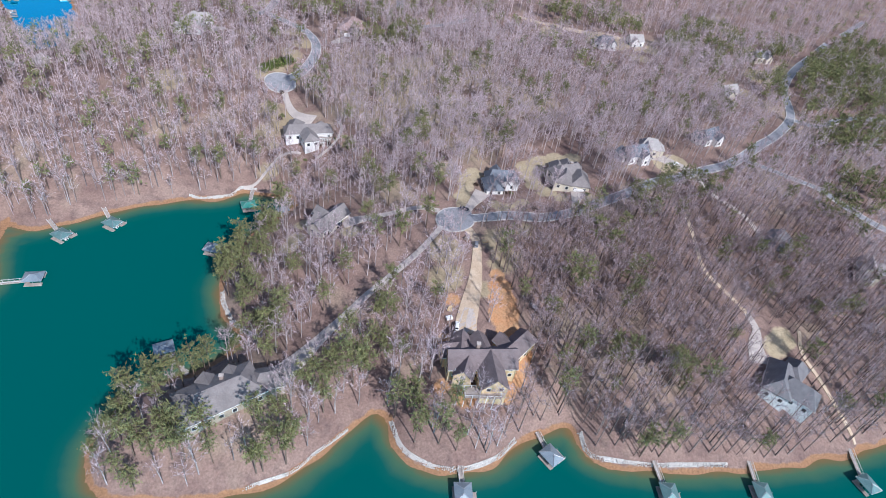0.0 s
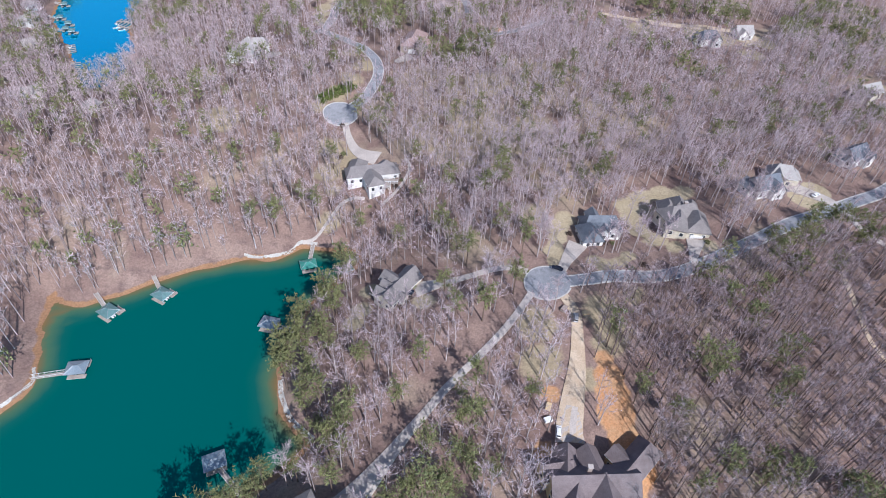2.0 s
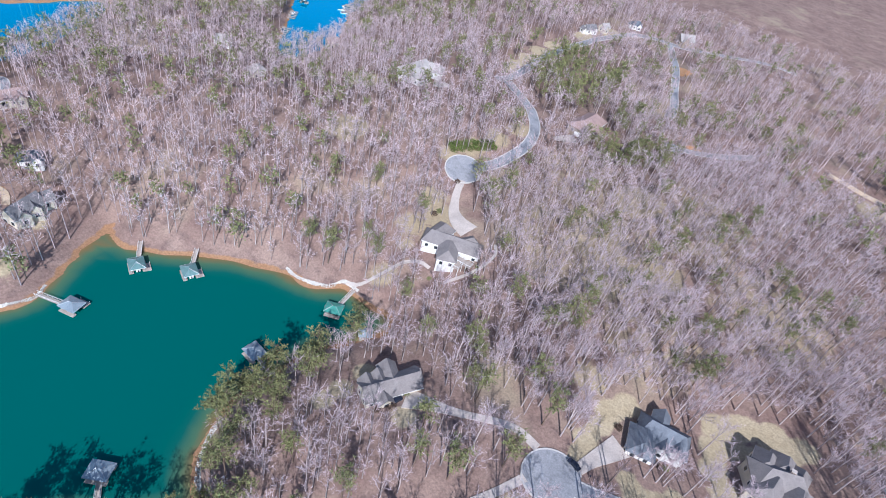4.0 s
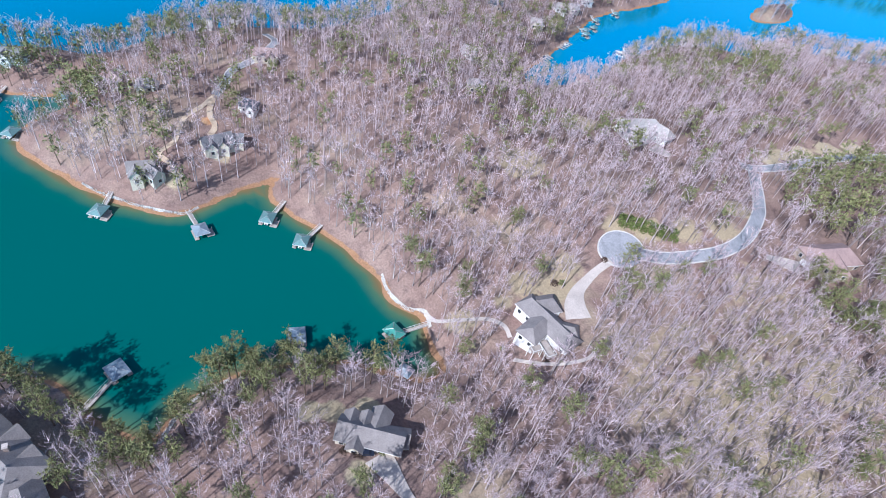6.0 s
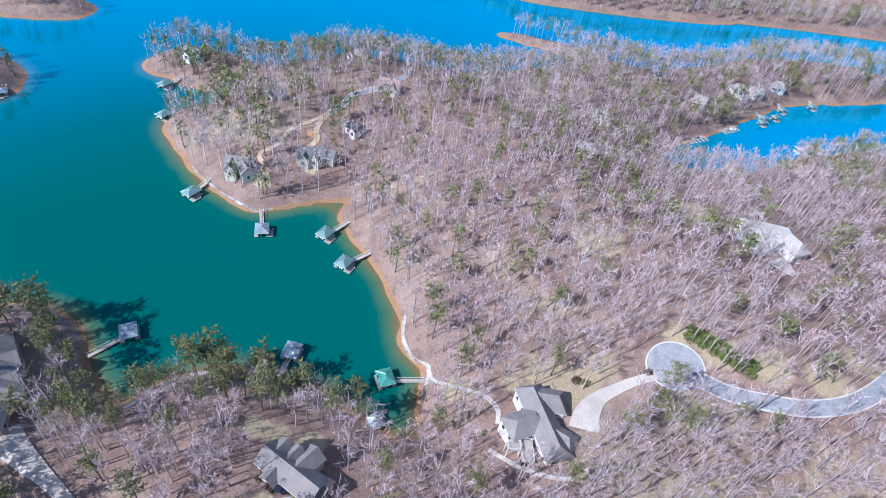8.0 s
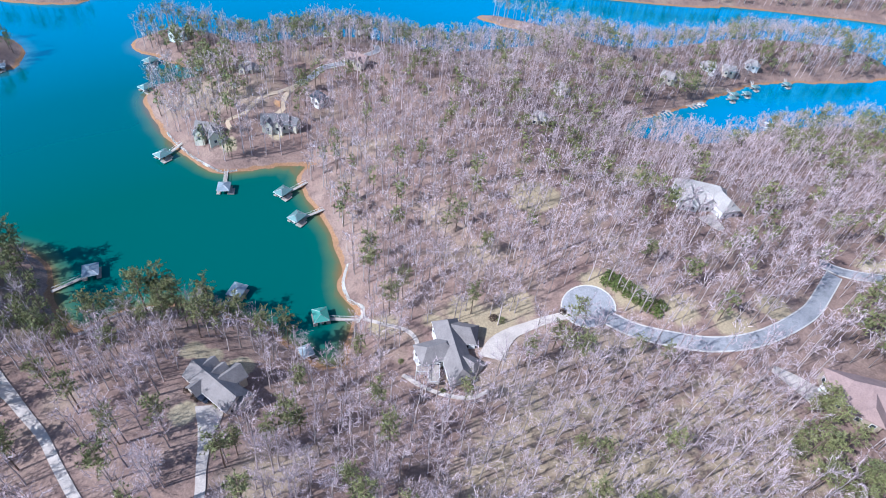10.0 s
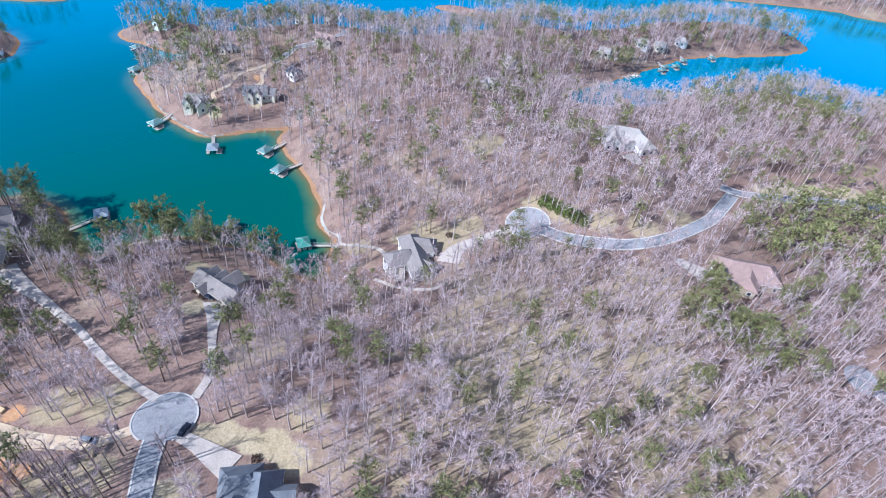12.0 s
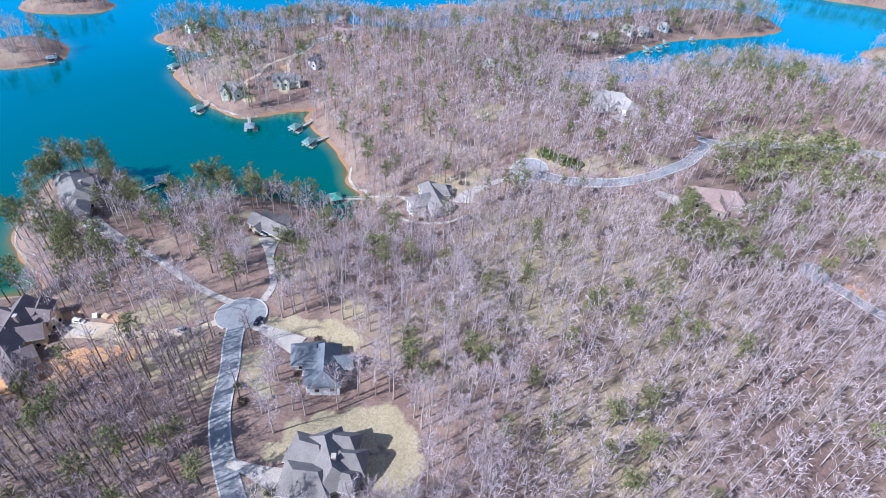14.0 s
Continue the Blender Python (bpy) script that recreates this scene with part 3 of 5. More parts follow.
# ---- stone banks along the shore ----
def stones(line, width, words, size=0.42, rise=0.22):
    rng = random.Random(len(line) * 7 + int(abs(line[0][0])))
    v, f = [], []
    path_ = smooth_line(line, 0.55)
    for (ax, ay), (bx, by) in zip(path_, path_[1:]):
        nx, ny = by - ay, ax - bx
        k = math.hypot(nx, ny) + 1e-6
        for _ in range(max(1, int(width / size * 2.2))):
            o = rng.uniform(-0.5, 0.5) * width
            x, y, s = ax + nx / k * o, ay + ny / k * o, size * rng.uniform(0.55, 1.05)
            z = max(ground_z_fast(x, y), 0.05) + 0.1 + rng.uniform(0, rise)
            c = math.cos(rng.uniform(0, 3)), math.sin(rng.uniform(0, 3))
            base = len(v)
            for dx, dy, dz in ((-1, -1, -1), (1, -1, -1), (1, 1, -1), (-1, 1, -1), (-0.6, -0.6, 0.7), (0.7, -0.5, 0.6), (0.55, 0.65, 0.8), (-0.65, 0.55, 0.55)):
                q, w = dx * rng.uniform(0.7, 1.1), dy * rng.uniform(0.7, 1.1)
                v.append((x + s / 2 * (q * c[0] - w * c[1]), y + s / 2 * (q * c[1] + w * c[0]), z + s / 2 * dz))
            f += [tuple(base + i for i in q) for q in ((0, 1, 5, 4), (1, 2, 6, 5), (2, 3, 7, 6), (3, 0, 4, 7), (4, 5, 6, 7))]
    bed_v, bed_f = ribbon(line, width, 0.12, 3, 1.0, thick=0.4)
    bed_v = np.maximum(bed_v, (-1e9, -1e9, 0.12))
    tagged(new("riprap", mesh_from("riprap", *joined((bed_v, bed_f), (v, f)), M_STONE)), words, "stone bank", kind="stuff")


GZ = height(gx, gy)


def ground_z_fast(x, y):
    i, j = int(np.searchsorted(GX, x)) - 1, int(np.searchsorted(GY, y)) - 1
    s, t = (x - GX[i]) / (GX[i + 1] - GX[i]), (y - GY[j]) / (GY[j + 1] - GY[j])
    return float((GZ[i, j] * (1 - s) + GZ[i + 1, j] * s) * (1 - t) + (GZ[i, j + 1] * (1 - s) + GZ[i + 1, j + 1] * s) * t)


stones([(37, 110), (28, 102.6), (15, 99.6), (5, 102.5), (-0.5, 107.5), (-3.5, 116)], 1.3, "pale riprap stone bank along the waterline")
stones([(59.5, 113), (60.7, 106.5), (66, 103.7), (82, 102.1), (108, 102.6)], 1.2, "pale riprap stone bank along the waterline")
stones([(-17, 112.5), (-25.5, 104.6), (-33, 97.7), (-45, 92.7)], 0.8, "low stone edging under the point house")
stones([(-53.5, 149), (-61.5, 155.5), (-66.3, 164), (-68, 170)], 1.6, "pale stone bank on the cove's shore")
stones([(-68, 236.7), (-74.5, 237.6), (-78.6, 232.2), (-86, 228.7), (-96, 228.6)], 1.1, "bright white stone sea wall at the cove's head", 0.38)
stones([(-149, 171), (-146.6, 165), (-151.7, 154.5), (-161.6, 141.6), (-172, 131.7)], 0.8, "low stone edging round the cape")


# ---- houses ----
def prism_roof(l, w, z0, rise, over=0.5, hip=0.0, thick=0.28):
    """A ridge roof along x: hip: how far the ends lean in, in metres."""
    bm = bmesh.new()
    a, b = l / 2 + over, w / 2 + over
    low = z0 - rise * over / (w / 2)
    top = []
    for dz in (0, -thick):
        c = [bm.verts.new((x, y, low + dz)) for x, y in ((-a, -b), (a, -b), (a, b), (-a, b))]
        r = [bm.verts.new((s * (a - hip), 0, z0 + rise + dz)) for s in (-1, 1)]
        top.append((c, r))
    (c, r), (d, s) = top
    for q, t in ((c, r), (d, s)):
        bm.faces.new((q[0], q[1], t[1], t[0]))
        bm.faces.new((q[2], q[3], t[0], t[1]))
        if hip:
            bm.faces.new((q[1], q[2], t[1]))
            bm.faces.new((q[3], q[0], t[0]))
    for i, j in ((0, 1), (2, 3)) + (((1, 2), (3, 0)) if hip else ()):
        bm.faces.new((c[i], c[j], d[j], d[i]))
    if not hip:
        for i, j, k in ((1, 2, 1), (3, 0, 0)):
            bm.faces.new((c[i], r[k], s[k], d[i]))
            bm.faces.new((r[k], c[j], d[j], s[k]))
    return bm


def wall_shell(l, w, z0, z1, rise, hip, inset=0.0):
    """Outer walls with gable tops, as a closed body under the roof."""
    bm = bmesh.new()
    a, b = l / 2, w / 2
    lo = [bm.verts.new((x, y, z0)) for x, y in ((-a, -b), (a, -b), (a, b), (-a, b))]
    hi = [bm.verts.new((x, y, z1 - 0.3)) for x, y in ((-a, -b), (a, -b), (a, b), (-a, b))]
    bm.faces.new(lo[::-1])
    if hip:
        for i in range(4):
            bm.faces.new((lo[i], lo[(i + 1) % 4], hi[(i + 1) % 4], hi[i]))
        bm.faces.new(hi)
    else:
        r = [bm.verts.new((s * a, 0, z1 + rise - 0.32)) for s in (-1, 1)]
        bm.faces.new((lo[0], lo[1], hi[1], hi[0]))
        bm.faces.new((lo[2], lo[3], hi[3], hi[2]))
        bm.faces.new((lo[1], lo[2], hi[2], r[1], hi[1]))
        bm.faces.new((lo[3], lo[0], hi[0], r[0], hi[3]))
        bm.faces.new((hi[0], hi[1], r[1], r[0]))
        bm.faces.new((hi[2], hi[3], r[0], r[1]))
    return bm


def house(x, y, turn, wings, wall, roof, label, storeys=1, trim=None, chimney=None, garage=None, deck=None, base=2.5, size=1.0):
    """A house of ridge-roofed wings (x, y, length, width, turn, eaves, rise, hip) on its ground, with windows, doors and trim."""
    trim = trim or M_WHITE
    wings = [(a * size, b * size, l * size, w * size, t, e * (0.4 + 0.6 * size), r * size * 1.15, h_ * size) for a, b, l, w, t, e, r, h_ in wings]
    chimney = [(a * size, b * size, z_ * size) for a, b, z_ in chimney or ()]
    garage = [(a * size, b * size, t) for a, b, t in garage or ()]
    deck = [(a * size, b * size, c_ * size, d_ * size, e) for a, b, c_, d_, e in deck or ()]
    c, s = math.cos(radians(turn)), math.sin(radians(turn))
    spread = [(x + a * c - b * s, y + a * s + b * c) for a, b, *_ in wings]
    z = float(np.mean([ground_z(*p) for p in spread]))
    h = thing("house", pose(x, y, z, 0, 0, turn), label, "house", "lake houses")
    for n, (a, b, l, w, t, eaves, rise, hip) in enumerate(wings):
        m = pose(a, b, 0.03 * n, 0, 0, t)
        bm = wall_shell(l, w, -base, eaves, rise, hip)
        bmesh.ops.transform(bm, matrix=m, verts=bm.verts)
        part("wall", bm, wall, h)
        bm = prism_roof(l, w, eaves, rise, hip=hip)
        bmesh.ops.transform(bm, matrix=m, verts=bm.verts)
        part("roof", bm, roof, h)
        # fascia boards under the eaves
        for sy in (-1, 1):
            yy = sy * (w / 2 + 0.46)
            low = eaves - rise * 0.5 / (w / 2)
            part("fascia", box(bmesh.new(), -l / 2 - 0.5, l / 2 + 0.5, yy - 0.06, yy + 0.06, low - 0.34, low - 0.06, m), trim, h)
        # windows along the long walls and in the gables, storey by storey
        for level in range(max(1, storeys if eaves > 4.2 else 1)):
            zz = 1.0 + 2.9 * level
            if zz + 1.5 > eaves:
                continue
            for sy in (-1, 1):
                count = max(1, int(l / 3.4))
                for k in range(count):
                    xx = -l / 2 + (k + 0.5) * l / count
                    if (k + n + level) % 5 == 4:
                        continue
                    yy = sy * w / 2
                    frame_ = part("window", box(bmesh.new(), xx - 0.75, xx + 0.75, yy - 0.08, yy + 0.08, zz - 0.1, zz + 1.6, m), trim, h)
                    part("pane", box(bmesh.new(), xx - 0.62, xx + 0.62, yy - 0.1, yy + 0.1, zz + 0.02, zz + 1.48, m), M_GLASS, frame_)
            for sx in (-1, 1):
                for yy in ((-w / 4, w / 4) if w > 6 else (0,)):
                    xx = sx * l / 2
                    frame_ = part("window", box(bmesh.new(), xx - 0.08, xx + 0.08, yy - 0.75, yy + 0.75, zz - 0.1, zz + 1.6, m), trim, h)
                    part("pane", box(bmesh.new(), xx - 0.1, xx + 0.1, yy - 0.62, yy + 0.62, zz + 0.02, zz + 1.48, m), M_GLASS, frame_)
    for a, b, top in chimney or ():
        stack = part("chimney", boxed(a - 0.6, a + 0.6, b - 0.5, b + 0.5, 0, top, bevel=0.05), M_BRICK, h)
        part("cap", boxed(a - 0.72, a + 0.72, b - 0.62, b + 0.62, top, top + 0.18), M_CONCRETE, stack)
    for a, b, t in garage or ():
        g = part("garage_door", box(bmesh.new(), -2.4, 2.4, -0.12, 0.12, -0.2, 2.2, pose(a, b, 0, 0, 0, t)), trim, h)
        for k in range(3):
            part("panel", box(bmesh.new(), -2.3, 2.3, -0.17, 0.17, -0.1 + 0.75 * k, 0.52 + 0.75 * k, pose(a, b, 0, 0, 0, t)), trim, g)
    for a0, a1, b0, b1, zz in deck or ():
        d = part("deck", boxed(a0, a1, b0, b1, zz - 0.2, zz), M_WOOD, h, "weathered timber deck")
        for px in np.arange(a0 + 0.1, a1, 2.4):
            for py in (b0 + 0.1, b1 - 0.1):
                part("post", boxed(px - 0.09, px + 0.09, py - 0.09, py + 0.09, -base, zz + 1.0), trim, d)
        for py in (b0 + 0.1, b1 - 0.1):
            part("railing", boxed(a0, a1, py - 0.05, py + 0.05, zz + 0.9, zz + 1.02), trim, d)
        for px in (a0 + 0.1, a1 - 0.1):
            part("railing", boxed(px - 0.05, px + 0.05, b0, b1, zz + 0.9, zz + 1.02), trim, d)
    return h


def ridged(x, y, ridges, wall, roof, label, **more):
    """A house whose wings are told by the two ends of each ridge on the plan: (from, to, width, eaves, rise, hip)."""
    wings = []
    for (ax, ay), (bx, by), w, eaves, rise, hip in ridges:
        wings.append(((ax + bx) / 2 - x, (ay + by) / 2 - y, math.hypot(bx - ax, by - ay), w, math.degrees(math.atan2(by - ay, bx - ax)), eaves, rise, hip))
    return house(x, y, 0, wings, wall, roof, label, **more)


# the long hipped house on the point
ridged(-54, 117, [((-65, 109.5), (-45.5, 122.5), 12.5, 4.6, 3.2, 5.5), ((-66, 113), (-60.5, 105), 10, 4.4, 2.2, 4.0), ((-46.5, 121), (-38, 123.5), 7.5, 4.2, 2.2, 2.6), ((-57, 115), (-60.6, 120.8), 5, 4.6, 2.2, 0), ((-51, 119), (-54, 124), 4.5, 4.6, 2.0, 0)],
       M_TAN, M_ROOF_MID, "long warm-grey hip-roofed lake house on a wooded point", storeys=2, chimney=[(-1, 2, 8.6)], base=4)
# the house being built
ridged(27, 132, [((14, 131), (37, 132.5), 9, 5.6, 3.6, 0), ((33, 132.5), (44, 143.5), 7, 5.2, 3.0, 2.5), ((28, 132), (28.8, 119.5), 8.5, 5.6, 3.6, 0), ((18, 131), (19.5, 141), 6.5, 5.0, 2.8, 0), ((21, 131), (18.5, 123.5), 6, 5.4, 2.6, 0), ((27.5, 132), (25, 141), 6, 5.2, 2.6, 0),
                 ((12.5, 135), (20, 136.5), 6, 4.8, 2.4, 0), ((37, 136), (33, 141.5), 5, 5.0, 2.0, 0)],
       M_RAW, M_ROOF_BROWN, "unfinished gabled house with mauve-brown shingles and raw sheathing", storeys=2, chimney=[(-3, 1.5, 10.5)], deck=[(-8, 4, -14.5, -10.5, 2.8)], base=4.5)
# the blue-roofed house beside the turning circle
ridged(44, 231, [((37, 232), (53.5, 233), 9.5, 4.4, 3.6, 3.0), ((40.5, 221), (39, 231.5), 8.6, 3.8, 3.0, 3.2), ((43.5, 233), (43, 241), 5.2, 3.8, 2.2, 0), ((46, 232), (46, 226), 5, 4.0, 2.2, 0), ((50, 233), (50, 227), 6, 4.2, 2.6, 0)],
       M_WHITE, M_ROOF_BLUE, "white house with a slate-blue hip roof beside a straw-coloured lawn", storeys=1, garage=[(-8.2, -6.5, 84)], base=3, size=0.9)
# the many-hipped house
ridged(77, 237, [((69.5, 234.5), (84.5, 239.5), 9.5, 4.4, 3.6, 4.0), ((72, 236), (73, 244), 6, 4.4, 2.8, 2.6), ((77, 238), (77.8, 246), 6.5, 4.4, 3.0, 2.8), ((76, 237), (73, 227), 8, 4.2, 3.2, 3.2), ((82.5, 238), (81, 226), 8.8, 4.0, 3.2, 3.6), ((81.5, 239), (83, 244.5), 5.5, 4.2, 2.4, 2.4)],
       M_CREAM, M_ROOF_MID, "grey many-hipped house ringed by a dormant lawn", storeys=1, garage=[(3.8, -11.1, -7)], chimney=[(1.5, 1.5, 8.6)], base=3)
# the dark-roofed house by the south shore
ridged(135, 126, [((139, 135), (129, 122), 9, 4.4, 3.4, 3.8), ((133, 128), (142.5, 118.5), 9, 4.4, 3.4, 3.8), ((139, 130), (146, 135.5), 7, 4.2, 2.6, 2.6)],
       M_WHITE, M_ROOF_GREY, "white house with dark grey hip roofs above the shore", storeys=1, garage=[(-4.5, 5.5, 52)], base=4)
# the house over the cove
ridged(-32.5, 202, [((-37, 192.5), (-24.5, 211), 8.8, 4.4, 3.2, 0), ((-34.6, 195), (-40, 198.6), 5.4, 4.4, 2.4, 0), ((-32, 199), (-37.8, 202.9), 5.6, 4.4, 2.4, 0), ((-31.5, 203.5), (-37.5, 208.5), 6.6, 4.4, 2.6, 0), ((-29, 207), (-25.5, 213.5), 6.4, 3.6, 2.2, 0), ((-31, 197), (-27.5, 194.7), 5, 4.0, 1.8, 0)],
       M_CREAM, M_ROOF_MID, "grey-roofed house with gables and an attached garage over the cove", storeys=1, garage=[(8.9, 3.3, 56)], base=4, size=0.8)
# the white-trimmed house below the upper lane
ridged(-50, 267, [((-60, 265.5), (-35, 272.5), 8.6, 4.4, 2.8, 3.0), ((-49, 268.5), (-44, 257), 8, 4.4, 2.4, 3.4), ((-56, 265.5), (-54.8, 277), 8, 4.4, 2.6, 3.2), ((-45, 269), (-39.8, 277.5), 7, 4.0, 2.2, 2.8)],
       M_WHITE, M_ROOF_MID, "white house with pale grey hip roofs and a pillared porch", storeys=2, garage=[(6.8, 12.3, 30)], deck=[(8.5, 16, -6.4, -2.5, 2.6), (9.5, 12.5, -10.5, -6.4, 2.6)], base=4, size=0.88)
# the house on the ridge road
ridged(-126, 367, [((-131.5, 357.5), (-127, 377), 10, 4.6, 3.4, 4.8), ((-129, 361.5), (-120.5, 360), 7.5, 4.4, 2.8, 0), ((-128, 372.5), (-118, 376), 8, 4.4, 2.8, 3.0), ((-128.5, 366.5), (-121, 368), 6, 4.4, 2.4, 0)],
       M_WHITE, M_ROOF_PALE, "white house with pale grey hip roofs below the ridge road", storeys=2, garage=[(8.1, 6.3, 110)], base=3)
ridged(-35, 386, [((-37.5, 375.5), (-33.5, 396.5), 11, 4.0, 3.0, 5.0), ((-36, 387), (-27, 381.5), 7.5, 3.8, 2.2, 2.8)],
       M_TAN, M_ROOF_RED, "low house with a wide red-brown hip roof", storeys=1, garage=[(-1, -11.2, 10)], base=3)
ridged(-166, 155, [((-167, 147.5), (-166, 159.5), 7.5, 5.4, 3.2, 0), ((-166, 156), (-157.5, 161), 6.6, 5.2, 2.8, 0), ((-166.5, 151), (-159, 150.5), 6, 5.2, 2.6, 0)],
       M_CREAM, M_ROOF_MID, "cream house with steep grey roofs on the cape", storeys=2, base=5, size=0.76)
ridged(-174, 185, [((-173, 175), (-176, 190), 8, 5.2, 3.6, 0), ((-177, 189), (-175.5, 196), 6.6, 4.6, 2.6, 0), ((-174, 180.5), (-168.5, 179.5), 5, 5.0, 2.4, 0), ((-175, 186), (-169.5, 185), 5, 5.0, 2.4, 0)],
       M_CREAM, M_ROOF_GREY, "cream gabled house with a blue-grey roof on the cape", storeys=2, base=5, size=0.78)
for k, (x, y, t, l, w, wall, roof, words) in enumerate([
        (-194.5, 200, 60, 11, 8, M_WHITE, M_ROOF_BLUE, "small white house with a blue-grey roof among trees"),
        (-259, 107.5, 70, 15, 9, M_WHITE, M_ROOF_GREY, "large white gabled house at the tip of the peninsula"),
        (-226, 149, 30, 13, 8, M_TAN, M_ROOF_RED, "brown gabled house among pines"),
        (-214, 160, 80, 11, 8, M_CREAM, M_ROOF_PALE, "pale house with a grey roof among bare trees"),
        (-226.5, 214, 75, 17, 9, M_CREAM, M_ROOF_RED, "low cream house in a clearing"),
        (-276, 192, 70, 13, 8, M_WHITE, M_ROOF_PALE, "white house near the open lake"),
        (-282, 210, 80, 11, 8, M_TAN, M_ROOF_PALE, "tan house near the open lake"),
        (-207, 394, 60, 11, 8, M_CREAM, M_ROOF_RED, "yellow-sided house close to the inlet"),
        (-237, 508, 80, 12, 8, M_WHITE, M_ROOF_GREY, "white house close to the inlet"),
        (-187.5, 308, 70, 11, 8, M_CREAM, M_ROOF_PALE, "cream house deep in the woods"),
        (-227, 325, 40, 12, 8, M_WHITE, M_ROOF_PALE, "white house deep in the woods"),
        (-272, 398, 60, 12, 8, M_CREAM, M_ROOF_PALE, "cream house above the inlet's head"),
        (-295, 432, 75, 13, 8, M_WHITE, M_ROOF_PALE, "white house above the inlet"),
        (-299, 447, 80, 12, 8, M_CREAM, M_ROOF_PALE, "cream house above the inlet"),
        (-284, 372, 60, 12, 8, M_TAN, M_ROOF_BLUE, "tan house on the far peninsula"),
        (-312, 468, 60, 12, 8, M_WHITE, M_ROOF_PALE, "white house on the far peninsula"),
        (-228, 596, 60, 12, 8, M_CREAM, M_ROOF_RED, "cream house by the far shore"),
        (-222, 612, 80, 12, 8, M_WHITE, M_ROOF_RED, "white house by the far shore"),
        (-214, 634, 70, 13, 8, M_CREAM, M_ROOF_PALE, "cream house by the far shore"),
        (-200, 656, 60, 12, 8, M_WHITE, M_ROOF_PALE, "white house by the far shore"),
        (-172, 700, 60, 13, 8, M_CREAM, M_ROOF_RED, "cream house on the far ridge"),
        (-150, 740, 50, 12, 8, M_WHITE, M_ROOF_RED, "white house on the far ridge"),
        (-84, 531, 60, 15, 9, M_WHITE, M_ROOF_GREY, "white house with a grey roof by the ridge road"),
        (-77, 546, 65, 11, 8, M_CREAM, M_ROOF_PALE, "cream house by the ridge road"),
        (-61, 580, 30, 12, 8, M_WHITE, M_ROOF_BLUE, "white house with a blue-grey roof by the ridge road"),
        (-23, 588, 40, 13, 8, M_TAN, M_ROOF_PALE, "tan house by the ridge road"),
        (114, 252, 20, 13, 9, M_WHITE, M_ROOF_BLUE, "white house with a blue-grey roof off the lane"),
        (125, 260, -15, 11, 8, M_CREAM, M_ROOF_PALE, "cream house off the lane"),
        (165, 278, 30, 13, 9, M_WHITE, M_ROOF_BLUE, "white house with a blue-grey roof up the lane"),
        (207, 343, 25, 16, 9, M_CREAM, M_ROOF_PALE, "cream house with a long drive"),
        (143, 406, 10, 14, 9, M_WHITE, M_ROOF_BLUE, "white house with a blue-grey roof in the far clearing"),
        (172, 424, 10, 12, 8, M_WHITE, M_ROOF_PALE, "white house in the far clearing"),
        (272, 420, 15, 15, 9, M_CREAM, M_ROOF_GREY, "cream house by the hill road"),
        (163.5, 195.5, 40, 15, 10, M_TAN, M_ROOF_GREY, "tan house with a grey roof east of the lane"),
        (203, 184, 60, 12, 9, M_CREAM, M_ROOF_PALE, "cream house east of the lane")]):
    wings = [(0, 0, l, w, 0, 5.0, 3.4, 0 if k % 3 else 3.2), (l * 0.22 * (-1) ** k, -w * 0.4, w * 0.8, w * 0.68, 90, 4.8, 2.6, 0), (-l * 0.45 * (-1) ** k, 1.5, 6, 6, 90, 4.0, 2.2, 2.0 if k % 2 else 0)]
    house(x, y, t, wings, wall, roof, words, 2, base=4, size=0.62 if x < -60 else 0.92)


